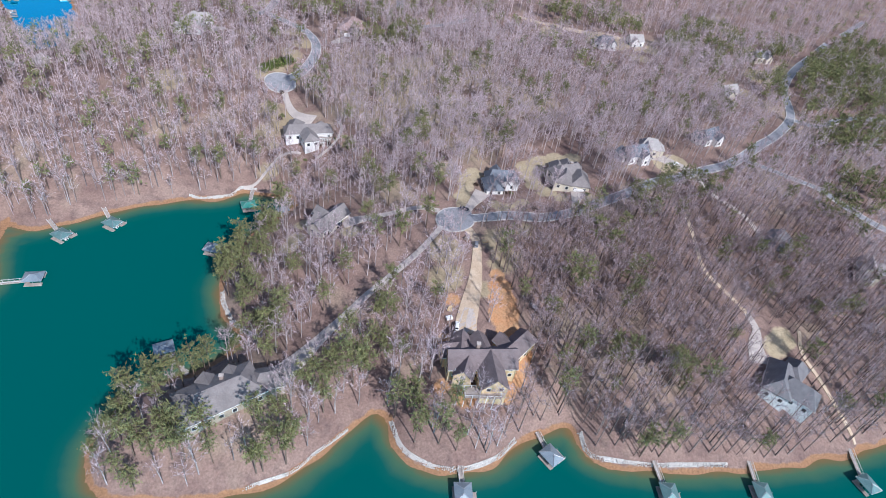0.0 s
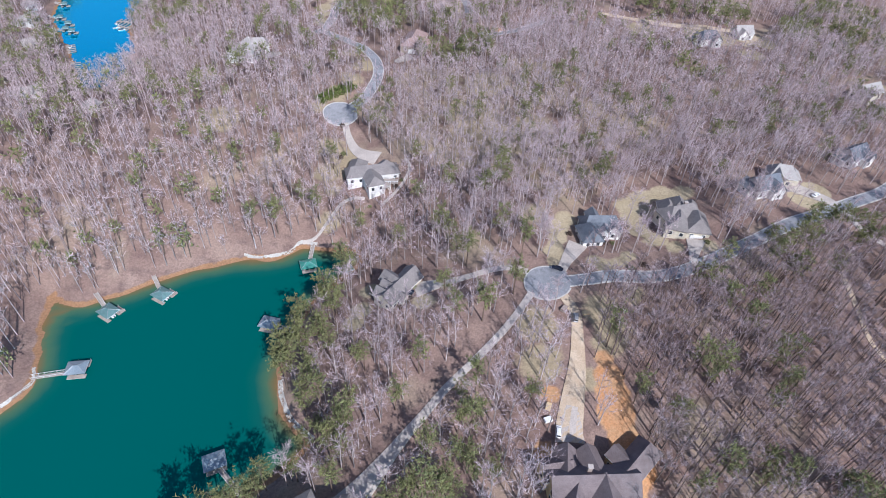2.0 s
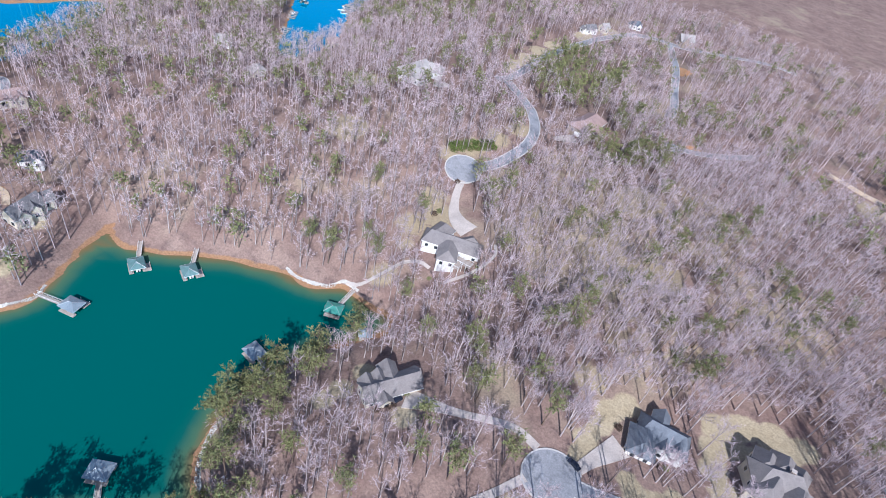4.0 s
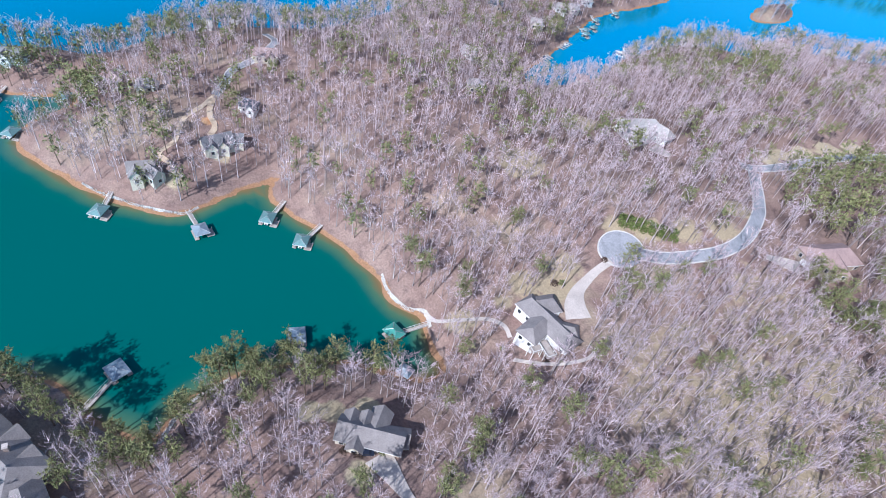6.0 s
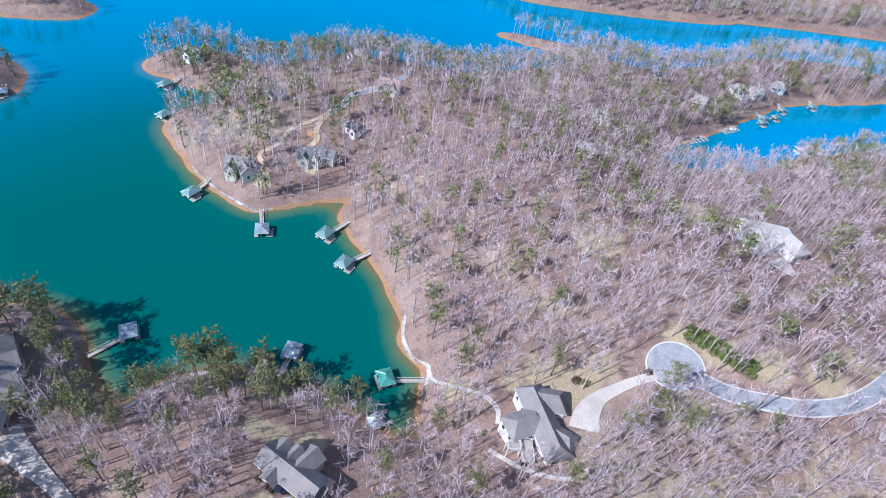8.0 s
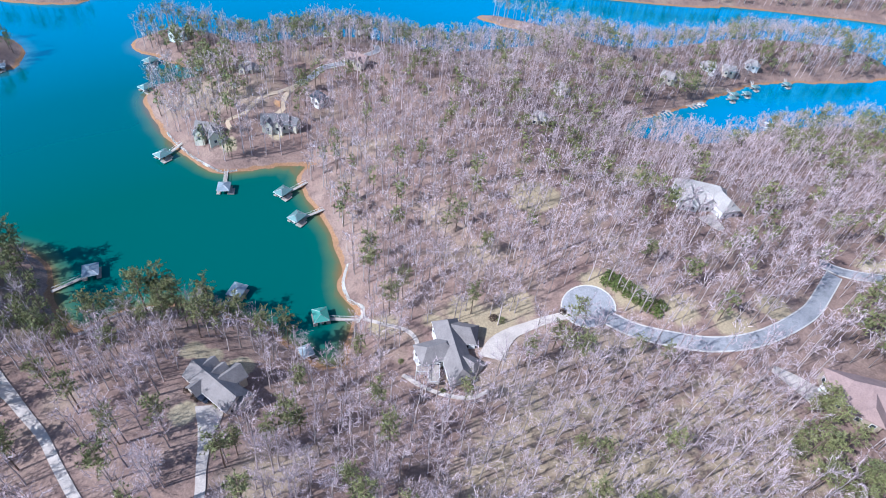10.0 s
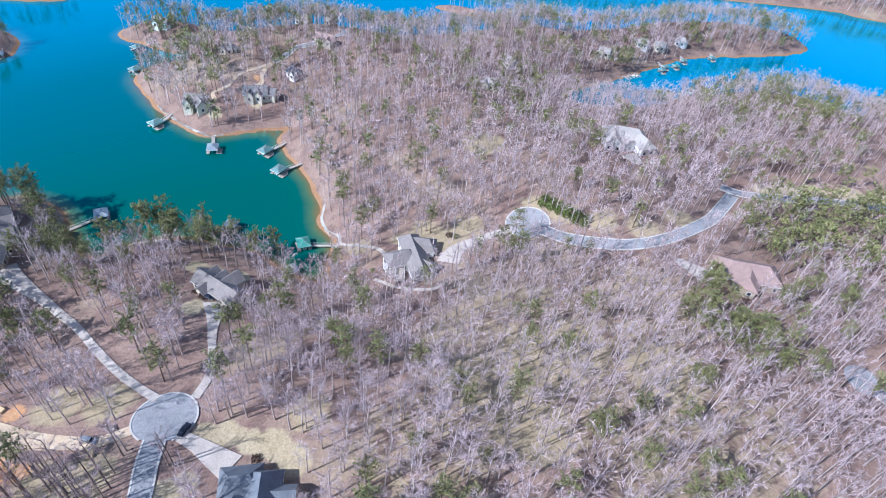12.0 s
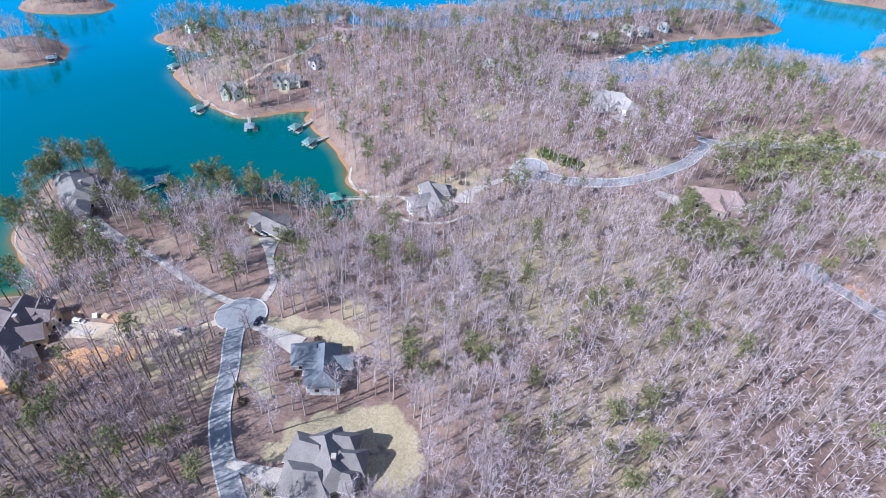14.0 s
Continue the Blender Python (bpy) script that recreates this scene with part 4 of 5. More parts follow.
# ---- docks ----
def dock(x, y, turn, roof, label, pier=None, deep=6.4, wide=5.4, boat=None, slip=True):
    """A floating covered slip: hip roof on posts, decks on three sides, and its gangway to the bank."""
    d = thing("boat_dock", pose(x, y, 0, 0, 0, turn), label, "boat dock", "covered docks")
    a, b = wide / 2, deep / 2
    for x0, x1, y0, y1 in ((-a - 0.6, -a + 0.9, -b, b), (a - 0.9, a + 0.6, -b, b), (-a + 0.9, a - 0.9, b - 1.5, b)):
        part("deck", boxed(x0, x1, y0, y1, 0.25, 0.5), M_WOOD, d)
        part("float", boxed(x0 + 0.15, x1 - 0.15, y0 + 0.15, y1 - 0.15, -0.35, 0.25), M_RUBBER, d)
    for sx in (-1, 1):
        for py in (-b + 0.4, 0, b - 0.4):
            part("post", rod(bmesh.new(), (sx * (a - 0.35), py, 0.3), (sx * (a - 0.35), py, 2.6), 0.09), M_STEEL, d)
    bm = prism_roof(deep, wide, 2.6, 0.95, 0.35, wide / 2 - 0.1, 0.16)
    bmesh.ops.transform(bm, matrix=pose(0, 0, 0, 0, 0, 90), verts=bm.verts)
    part("roof", bm, roof, d)
    for px, py in ((-a, -b), (a, -b), (a, b), (-a, b)):
        part("ridge_cap", rod(bmesh.new(), (px * 1.1, py * 1.1, 2.5), (0, math.copysign(0.55, py), 3.6), 0.06, sides=5), M_STEEL, d)
    for sy in (-1, 1):
        part("eaves_beam", boxed(-a - 0.3, a + 0.3, sy * (b + 0.3) - 0.07, sy * (b + 0.3) + 0.07, 2.3, 2.46), M_WHITE, d)
    if slip:
        part("swim_platform", boxed(a + 0.6, a + 1.9, -b, b * 0.4, 0.22, 0.46), M_WOOD, d, "open grey platform beside the slip")
        for py in (-b + 0.2, b * 0.4 - 0.2):
            part("post", rod(bmesh.new(), (a + 1.8, py, 0.3), (a + 1.8, py, 1.3), 0.06), M_WHITE, d)
    if pier:
        px, py = pier
        gz = max(ground_z(px, py), 0.2) + 0.25
        dx, dy = px - x, py - y
        far_ = math.hypot(dx, dy)
        away_ = math.degrees(math.atan2(dy, dx)) - turn
        start = b - 0.2
        tilt = math.degrees(math.atan2(gz - 0.5, far_ - start))
        m = pose(0, 0, 0.5, 0, 0, away_) @ pose(start, 0, 0, 0, -tilt, 0)
        g = part("gangway", box(bmesh.new(), 0, far_ - start + 0.4, -0.7, 0.7, -0.1, 0.06, m), M_WOOD, d, "grey timber gangway to the bank")
        for sy in (-0.7, 0.7):
            part("railing", box(bmesh.new(), 0, far_ - start, sy - 0.04, sy + 0.04, 0.85, 0.95, m), M_WHITE, g)
            for k in np.arange(0.2, far_ - start, 1.8):
                part("post", box(bmesh.new(), k - 0.04, k + 0.04, sy - 0.04, sy + 0.04, 0, 0.9, m), M_WHITE, g)
    return d


def boat(x, y, turn, label, cover=True, length=6.2, z=0.25):
    """A runabout on its lift: lofted hull, deck, windscreen or cover."""
    b = thing("motor_boat", pose(x, y, z, 0, 0, turn), label, "boat", "boats")
    b.scale = (0.8, 0.8, 0.8)
    bm = bmesh.new()
    rings = []
    for s, wd, kz in ((0, 0.95, 0.0), (0.35, 1.1, 0.0), (0.7, 0.85, 0.08), (0.9, 0.42, 0.3), (1.0, 0.05, 0.55)):
        yy = -length / 2 + s * length
        rings.append([bm.verts.new(p) for p in ((-wd, yy, 0.75 + 0.15 * s), (-wd * 0.8, yy, 0.2 + kz), (0, yy, kz - 0.1), (wd * 0.8, yy, 0.2 + kz), (wd, yy, 0.75 + 0.15 * s))])
    for p, q in zip(rings, rings[1:]):
        for i in range(4):
            bm.faces.new((p[i], p[i + 1], q[i + 1], q[i]))
        bm.faces.new((p[4], p[0], q[0], q[4]))
    bm.faces.new(rings[0])
    part("hull", bm, M_PAINT_WHITE, b)
    if cover:
        bm = boxed(-0.85, 0.85, -length * 0.42, length * 0.25, 0.8, 1.3, bevel=0.25)
        part("cover", bm, M_CANVAS, b, "navy canvas cover")
    else:
        part("windscreen", boxed(-0.75, 0.75, 0.55, 0.65, 0.85, 1.35), M_GLASS, b)
        part("seat", boxed(-0.7, 0.7, -1.8, -1.1, 0.85, 1.2, bevel=0.08), M_WHITE, b)
    part("outboard", boxed(-0.2, 0.2, -length / 2 - 0.45, -length / 2 + 0.02, 0.3, 1.15, bevel=0.06), M_RUBBER, b)
    return b


DOCKS = [
    (-69, 223.6, 110, M_DOCK_GREEN, "green metal-roofed boat dock at the cove's head", (-69.5, 236.5)),
    (-77, 192.6, 78, M_DOCK_GREY, "blue-grey metal-roofed boat dock on the cove", (-66.5, 190)),
    (-80, 140.3, 115, M_DOCK_GREY, "grey-roofed boat dock beside its dark shadow", (-70.5, 131.5)),
    (-135, 195, 60, M_DOCK_TEAL, "teal-roofed boat dock with an open platform", (-143.5, 203.5)),
    (-119.5, 204.4, 62, M_DOCK_TEAL, "faded teal-roofed boat dock with an open platform", (-126.5, 214)),
    (-134, 170.3, 100, M_DOCK_GREY, "pale grey-roofed boat dock off the cape's tip", (-147.5, 167)),
    (-153, 137.3, 58, M_DOCK_TEAL, "teal-roofed boat dock beside the cape", (-163, 142)),
    (-209.5, 107, 60, M_DOCK_TEAL, "teal-roofed dock under the pines", (-213, 111)),
    (-238.5, 97.5, 65, M_DOCK_TEAL, "teal-roofed dock near the peninsula's tip", (-246.5, 103)),
    (-234.5, 125.5, 70, M_DOCK_TEAL, "green-roofed boathouse in a notch of the peninsula", (-236, 133)),
    (47.5, 104, 35, M_DOCK_GREY, "grey hip-roofed boat dock in the small inlet", (45, 113)),
    (18, 91.5, 0, M_DOCK_GREY, "blue-grey roofed boat dock off the stone bank", (18, 100.5)),
    (83, 92.2, -3, M_DOCK_TEAL, "teal-roofed boat dock off the stone bank", (82, 103)),
    (115, 92.8, -6, M_DOCK_TEAL, "teal-roofed boat dock off the clay bank", (116, 103.5)),
    (155, 96, 15, M_DOCK_TEAL, "teal-roofed boat dock at the path's foot", (157.5, 109)),
    (-214, 30, 30, M_DOCK_GREY, "white and grey dock on the little island", (-220, 30)),
    (-53.5, 221.8, 125, M_DOCK_GREY, "small grey-roofed dock tucked into the cove's head", (-50.5, 220)),
    (-302, 492, 20, M_DOCK_TEAL, "grey-green dock on the far inlet", (-310, 494)),
    (-292, 466, 20, M_DOCK_TEAL, "grey-green dock on the far inlet", (-300, 466)),
    (-278, 447, 20, M_DOCK_TEAL, "grey-green dock on the far inlet", (-285, 444)),
    (-272, 443, 20, M_DOCK_TEAL, "grey-green dock moored in the inlet", None),
    (-281, 456, 20, M_DOCK_TEAL, "grey-green dock moored in the inlet", None),
]
for k, (x, y, t, roof, words, pier) in enumerate(DOCKS):
    small = k >= 16
    dock(x, y, t, roof, words, pier, 4.2 if small else 5.7, 3.6 if small else 4.7, slip=k not in (0, 1, 2, 9, 16))
    if k % 3 != 2 and not small:
        boat(x, y, t, "white runabout under a navy cover in its slip", k % 2 == 0)


def marina(x, y, turn, fingers, words):
    """A long pier with finger piers and berths."""
    d = thing("finger_pier", pose(x, y, 0, 0, 0, turn), words, "pier", "community docks")
    l = fingers * 3.0
    part("walkway", boxed(0, l, -0.9, 0.9, 0.3, 0.55), M_WOOD, d)
    for k in range(fingers):
        xx = 1.8 + 3.0 * k
        for sy in (-1, 1):
            part("finger", boxed(xx - 0.5, xx + 0.5, min(sy * 0.9, sy * 4.6), max(sy * 0.9, sy * 4.6), 0.3, 0.52), M_WOOD, d)
    for k in np.arange(1, l, 6):
        part("pile", rod(bmesh.new(), (k, 1.0, -2), (k, 1.0, 1.4), 0.14), M_WOOD, d)
    return d


marina(-243, 384, 115, 5, "long grey pier with finger berths at the inlet's head")
marina(-258, 410, 120, 5, "grey pier with finger berths along the inlet")
marina(-238, 466, 172, 5, "white finger piers off the near bank")
marina(-237, 456, 165, 4, "white finger piers off the near bank")
for k, (x, y) in enumerate(((-247, 393), (-251, 388), (-246, 470), (-250, 462), (-243, 453), (-262, 420), (-268, 416), (-248, 456))):
    boat(x, y, 40 + 65 * k, "small white motor boat at a finger pier", k % 2 == 0, z=-0.1)


# ---- vehicles ----
def car(x, y, turn, paint, label, van=False, z=None):
    """A car: lower body, cabin, windows, lamps and wheels with rims."""
    z = ground_z(x, y) + 0.33 if z is None else z
    c = thing("car", pose(x, y, z, 0, 0, turn), label, "car", "parked cars")
    c.scale = (0.85, 0.85, 0.85)
    part("body", boxed(-2.4, 2.4, -0.93, 0.93, 0.35, 1.0, bevel=0.16), paint, c)
    top = 1.95 if van else 1.55
    bm = boxed(-2.2 if van else -1.5, 1.0, -0.82, 0.82, 0.95, top, bevel=0.2)
    part("cabin", bm, paint, c)
    for sy in (-1, 1):
        part("side_window", boxed(-1.3, 0.8, sy * 0.79 - 0.05, sy * 0.79 + 0.05, 1.08, top - 0.14), M_GLASS, c)
    part("windscreen", boxed(0.86, 1.03, -0.68, 0.68, 1.06, top - 0.12), M_GLASS, c)
    part("rear_window", boxed(-2.24 if van else -1.54, -2.1 if van else -1.4, -0.66, 0.66, 1.1, top - 0.12), M_GLASS, c)
    for sx in (-1, 1):
        for sy in (-1, 1):
            w = part("wheel", rod(bmesh.new(), (sx * 1.45, sy * 0.74, 0.34), (sx * 1.45, sy * 0.96, 0.34), 0.34, sides=12), M_RUBBER, c)
            part("rim", rod(bmesh.new(), (sx * 1.45, sy * 0.9, 0.34), (sx * 1.45, sy * 0.98, 0.34), 0.2, sides=8), M_STEEL, w)
            part("headlight" if sx > 0 else "tail_light", boxed(sx * 2.36 - 0.06, sx * 2.36 + 0.06, sy * 0.66 - 0.18, sy * 0.66 + 0.18, 0.66, 0.84), M_PAINT_WHITE if sx > 0 else M_BRICK, c)
    return c


car(25.6, 208.7, 160, M_PAINT_DARK, "dark blue car parked at the kerb of the turning circle")
car(-27, 199.3, 70, M_PAINT_DARK, "dark car parked on the drive before the garage")
car(19, 148, 80, M_PAINT_WHITE, "white work van on the building site", True)
car(28.8, 186, 80, M_PAINT_GREY, "silver pick-up on the sandy track", True)
car(137, 251, 30, M_PAINT_WHITE, "white car on a drive off the lane")


def mailbox(x, y):
    b = thing("mailbox", pose(x, y, ground_z(x, y), 0, 0, 30), "small dark mailbox on a post beside the lane", "mailbox", "mailboxes")
    part("post", boxed(-0.07, 0.07, -0.07, 0.07, -0.2, 1.1), M_WOOD, b)
    part("box", boxed(-0.15, 0.15, -0.3, 0.3, 1.05, 1.4, bevel=0.06), M_PAINT_DARK, b)


for x, y in ((30.5, 207.5), (32, 198.5), (-60, 307), (66, 202.3)):
    mailbox(x, y)


def pallet_stack(x, y, turn, words, m):
    p = thing("material_stack", pose(x, y, ground_z(x, y) + 0.1, 0, 0, turn), words, "building material", "building site")
    part("pallet", boxed(-1.3, 1.3, -0.9, 0.9, 0, 0.15), M_WOOD, p)
    part("load", boxed(-1.2, 1.2, -0.8, 0.8, 0.15, 0.95, bevel=0.05), m, p)


pallet_stack(16.5, 152, 20, "white-wrapped stack of material on bare clay", M_PAINT_WHITE)
pallet_stack(17, 156, 70, "stack of lumber on bare clay", M_RAW)
pallet_stack(32.5, 188, 15, "stack of lumber beside the track", M_RAW)
pallet_stack(25.5, 190, 50, "rust-coloured bin beside the track", M_BRICK)


# ---- trees ----
def tube(a, b, r0, r1, sides):
    """A tapered limb: vertices and triangles."""
    a, b = np.asarray(a, float), np.asarray(b, float)
    d = (b - a) / (np.linalg.norm(b - a) + 1e-9)
    u = np.cross(d, (0.3, 0.9, 0.1) if abs(d[2]) > 0.5 else (0, 0, 1.0))
    u /= np.linalg.norm(u)
    w = np.cross(d, u)
    t = np.arange(sides) * 2 * np.pi / sides
    ring = np.cos(t)[:, None] * u + np.sin(t)[:, None] * w
    v = np.vstack([a + r0 * ring, b + r1 * ring])
    f = []
    for i in range(sides):
        j = (i + 1) % sides
        f += [(i, j, sides + j), (i, sides + j, sides + i)]
    return v, np.array(f)


def sliver(a, b, r, rng):
    """A twig: one long thin triangle."""
    a, b = np.asarray(a, float), np.asarray(b, float)
    s = np.cross(b - a, rng.normal(size=3))
    s *= r / (np.linalg.norm(s) + 1e-9)
    return np.array([a - s, a + s, b]), np.array([(0, 1, 2)])


def stack(pieces):
    v, f, o = [], [], 0
    for a, b in pieces:
        v.append(a)
        f.append(b + o)
        o += len(a)
    return np.vstack(v), np.vstack(f)


def bare_tree(seed, detail, wide=1.0):
    """A leafless hardwood about 18 m high: (trunk and limbs), (twigs)."""
    rng = np.random.default_rng(seed)
    tall = rng.uniform(14.5, 19)
    wood, twigs = [], []
    lean = rng.normal(size=2) * 0.5
    spine = [np.array([lean[0] * s * s + rng.normal() * 0.12 * (s > 0), lean[1] * s * s + rng.normal() * 0.12 * (s > 0), tall * s]) for s in (0, 0.35, 0.62, 0.85, 1.0)]
    spine[0][2] = -0.6
    girth = (0.27, 0.205, 0.145, 0.085, 0.03)
    sides = 6 if detail > 1 else 3
    if detail:
        for i in range(4):
            wood.append(tube(spine[i], spine[i + 1], girth[i], girth[i + 1], sides))
    else:
        wood += [tube(spine[0], spine[2], 0.19, 0.13, 3), tube(spine[2], spine[4], 0.13, 0.03, 3)]
    limbs = (13, 10, 8)[2 - detail]
    for k in range(limbs):
        s = rng.uniform(0.4, 0.93)
        i = min(3, int(np.searchsorted((0.35, 0.62, 0.85, 1.0), s)))
        lo = (0, 0.35, 0.62, 0.85)[i]
        hi = (0.35, 0.62, 0.85, 1.0)[i]
        a = spine[i] + (spine[i + 1] - spine[i]) * (s - lo) / (hi - lo)
        turn, rise = k * 2.4 + rng.uniform(-0.5, 0.5), rng.uniform(0.55, 1.12)
        long_ = (3.0 + 3.6 * (1 - s)) * rng.uniform(0.75, 1.2)
        out = np.array([math.cos(turn) * math.cos(rise), math.sin(turn) * math.cos(rise), math.sin(rise)])
        mid = a + out * long_ * 0.5
        tip = mid + (out + (0, 0, 0.35) + rng.normal(size=3) * 0.18) * long_ * 0.5
        r = 0.068 * (1.25 - s) + 0.01
        if detail:
            wood += [tube(a, mid, r, r * 0.65, 3), tube(mid, tip, r * 0.65, 0.015, 3) if detail > 1 else sliver(mid, tip, r * 0.85, rng)]
        else:
            wood.append(sliver(a, tip, 0.08, rng))
        for _ in range((11, 8, 5)[2 - detail]):
            q = rng.uniform(0.25, 1)
            p = a + (mid - a) * q * 2 if q < 0.5 else mid + (tip - mid) * (q * 2 - 1)
            way = out * (1 if detail else 0.7) + rng.normal(size=3) * (0.55 if detail else 0.7) + (0, 0, 0.25)
            end = p + way / np.linalg.norm(way) * rng.uniform(1.0, 2.3)
            twigs.append(sliver(p, end, (0.038, 0.055, 0.08 * wide)[2 - detail], rng))
            for _ in range((4, 2, 1)[2 - detail]):
                w2 = way + rng.normal(size=3) * 0.8
                g = p + (end - p) * rng.uniform(0.25, 0.9)
                twigs.append(sliver(g, g + w2 / np.linalg.norm(w2) * rng.uniform(0.6, 1.5), (0.028, 0.045, 0.07 * wide)[2 - detail], rng))
    for _ in range((30, 16, 6)[2 - detail]):
        p = spine[3] + (spine[4] - spine[3]) * rng.uniform(-0.6, 0.9)
        w2 = rng.normal(size=3) + (0, 0, 0.8)
        twigs.append(sliver(p, p + w2 / np.linalg.norm(w2) * rng.uniform(1.0, 2.2), (0.025, 0.036, 0.07 * wide)[2 - detail], rng))
    return stack(wood), stack(twigs)


def slim_tree(seed):
    """A tall dark-stemmed hardwood with a thin crown: (trunk and limbs), (twigs)."""
    rng = np.random.default_rng(seed)
    tall = rng.uniform(15, 20)
    lean = rng.normal(size=2) * 0.5
    spine = [np.array([lean[0] * q * q, lean[1] * q * q, tall * q]) for q in (0, 0.5, 0.8, 1.0)]
    spine[0][2] = -0.6
    wood, twigs = [tube(spine[i], spine[i + 1], (0.25, 0.17, 0.1)[i], (0.17, 0.1, 0.03)[i], 4) for i in range(3)], []
    for k in range(12):
        q = rng.uniform(0.5, 0.96)
        a = spine[1] + (spine[2] - spine[1]) * (q - 0.5) / 0.3 if q < 0.8 else spine[2] + (spine[3] - spine[2]) * (q - 0.8) / 0.2
        turn, rise = k * 2.4 + rng.uniform(-0.5, 0.5), rng.uniform(0.5, 1.05)
        out = np.array([math.cos(turn) * math.cos(rise), math.sin(turn) * math.cos(rise), math.sin(rise)])
        tip = a + out * (2.0 + 4.5 * (1 - q)) * rng.uniform(0.8, 1.2)
        wood.append(sliver(a, tip, 0.075, rng))
        for _ in range(8):
            p = a + (tip - a) * rng.uniform(0.2, 1)
            way = out + rng.normal(size=3) * 0.5 + (0, 0, 0.25)
            end = p + way / np.linalg.norm(way) * rng.uniform(0.9, 2.0)
            twigs.append(sliver(p, end, 0.045, rng))
            w2 = way + rng.normal(size=3) * 0.8
            twigs.append(sliver((p + end) / 2, (p + end) / 2 + w2 / np.linalg.norm(w2) * rng.uniform(0.6, 1.3), 0.035, rng))
    return stack(wood), stack(twigs)


def pine_tree(seed, detail):
    """A pine: bare lower trunk, short limbs, and a ragged crown of needle tufts."""
    rng = np.random.default_rng(seed)
    tall = rng.uniform(13, 19)
    start = rng.uniform(0.4, 0.58)
    wood = [tube((0, 0, -0.6), (rng.normal() * 0.2, rng.normal() * 0.2, tall * 0.6), 0.24, 0.15, 5), tube((0, 0, tall * 0.6), (0, 0, tall), 0.15, 0.03, 4)]
    v, f = [], []
    whorls = 11 if detail else 7
    for k in range(whorls):
        s = start + (1 - start) * (k + 0.3) / whorls
        reach = (3.5 * math.sqrt(max(0.0, 1 - ((s - start - 0.12) / (1.02 - start)) ** 2)) + 0.3) * rng.uniform(0.7, 1.15)
        for j in range(rng.integers(3, 6)):
            turn = rng.uniform(0, 2 * np.pi)
            out = np.array([math.cos(turn), math.sin(turn), rng.uniform(0.0, 0.5)])
            long_ = reach * rng.uniform(0.55, 1.1)
            a = np.array([0, 0, tall * s])
            if detail:
                wood.append(tube(a, a + out * long_ * 0.9, 0.05, 0.015, 3))
            for q in ((0.35, 0.6, 0.8, 1.0) if detail else (0.5, 0.95)):
                c = a + out * long_ * q + rng.normal(size=3) * 0.2
                size = rng.uniform(0.55, 0.95) * (1 if detail else 1.6)
                for _ in range(6 if detail else 3):
                    d1, d2 = rng.normal(size=3), rng.normal(size=3)
                    d1 *= size / np.linalg.norm(d1)
                    d2 *= size * (0.3 if detail else 0.5) / np.linalg.norm(d2)
                    v.append(np.array([c - d2 * 0.6, c + d2 * 0.6, c + d1 + (0, 0, 0.25 * size)]))
                    f.append(np.array([(0, 1, 2)]))
    return stack(wood), stack(list(zip(v, f)))


def free_ground(x, y, d):
    """Where a tree may stand: clear of water, roads, drives and clearings."""
    ok = d > 1.5
    for line, width in ROADS.values():
        ok &= near_line(line, x, y) > width / 2 + 2.2
    for line, width, _ in DRIVES.values():
        ok &= near_line(line, x, y) > np.max(width) / 2 + 1.2
    for cx, cy, r in TURNS:
        ok &= np.hypot(x - cx, y - cy) > r + 2
    for cx, cy, r in BARE:
        ok &= np.hypot(x - cx, y - cy) > r * 0.86
    for cx, cy, r in CLAY:
        ok &= np.hypot(x - cx, y - cy) > r * 0.9
    for cx, cy, r in GRASS:
        ok &= np.hypot(x - cx, y - cy) > r
    return ok


rng = np.random.default_rng(11)
SPACE = 4.7
tx, ty = np.meshgrid(np.arange(-480, 540, SPACE), np.arange(84, 1060, SPACE), indexing="ij")
tx = (tx + rng.uniform(-0.48, 0.48, tx.shape) * SPACE).ravel()
ty = (ty + rng.uniform(-0.48, 0.48, ty.shape) * SPACE).ravel()
iso = np.arange(-360, -190, 6.0), np.arange(-45, 40, 6.0)
ix, iy = (q.ravel() for q in np.meshgrid(*iso))
tx, ty = np.r_[tx, ix + rng.uniform(-2.5, 2.5, ix.shape)], np.r_[ty, iy + rng.uniform(-2.5, 2.5, iy.shape)]
ex, ey = (q.ravel() for q in np.meshgrid(np.arange(35, 200, 4.7), np.arange(106, 214, 4.7)))
tx, ty = np.r_[tx, ex + rng.uniform(-2.1, 2.1, ex.shape)], np.r_[ty, ey + rng.uniform(-2.1, 2.1, ey.shape)]
td = shore_distance(tx, ty)
keep = free_ground(tx, ty, td) & (rng.uniform(size=tx.shape) < 0.93)
# nothing is seen of the country far to the east and north-east
keep &= (tx < 195 + 0.62 * (ty - 100)) & ((tx > -345) & ((ty < 470) | (ty < 640) & (rng.uniform(size=tx.shape) < np.where(tx < 60, 0.7, 0.42))) | (td < 45) & (tx < -60)) & ~((tx < -345) & (ty < 270) & (ty > 60))
tx, ty, td = tx[keep], ty[keep], td[keep]
tz = height(tx, ty)
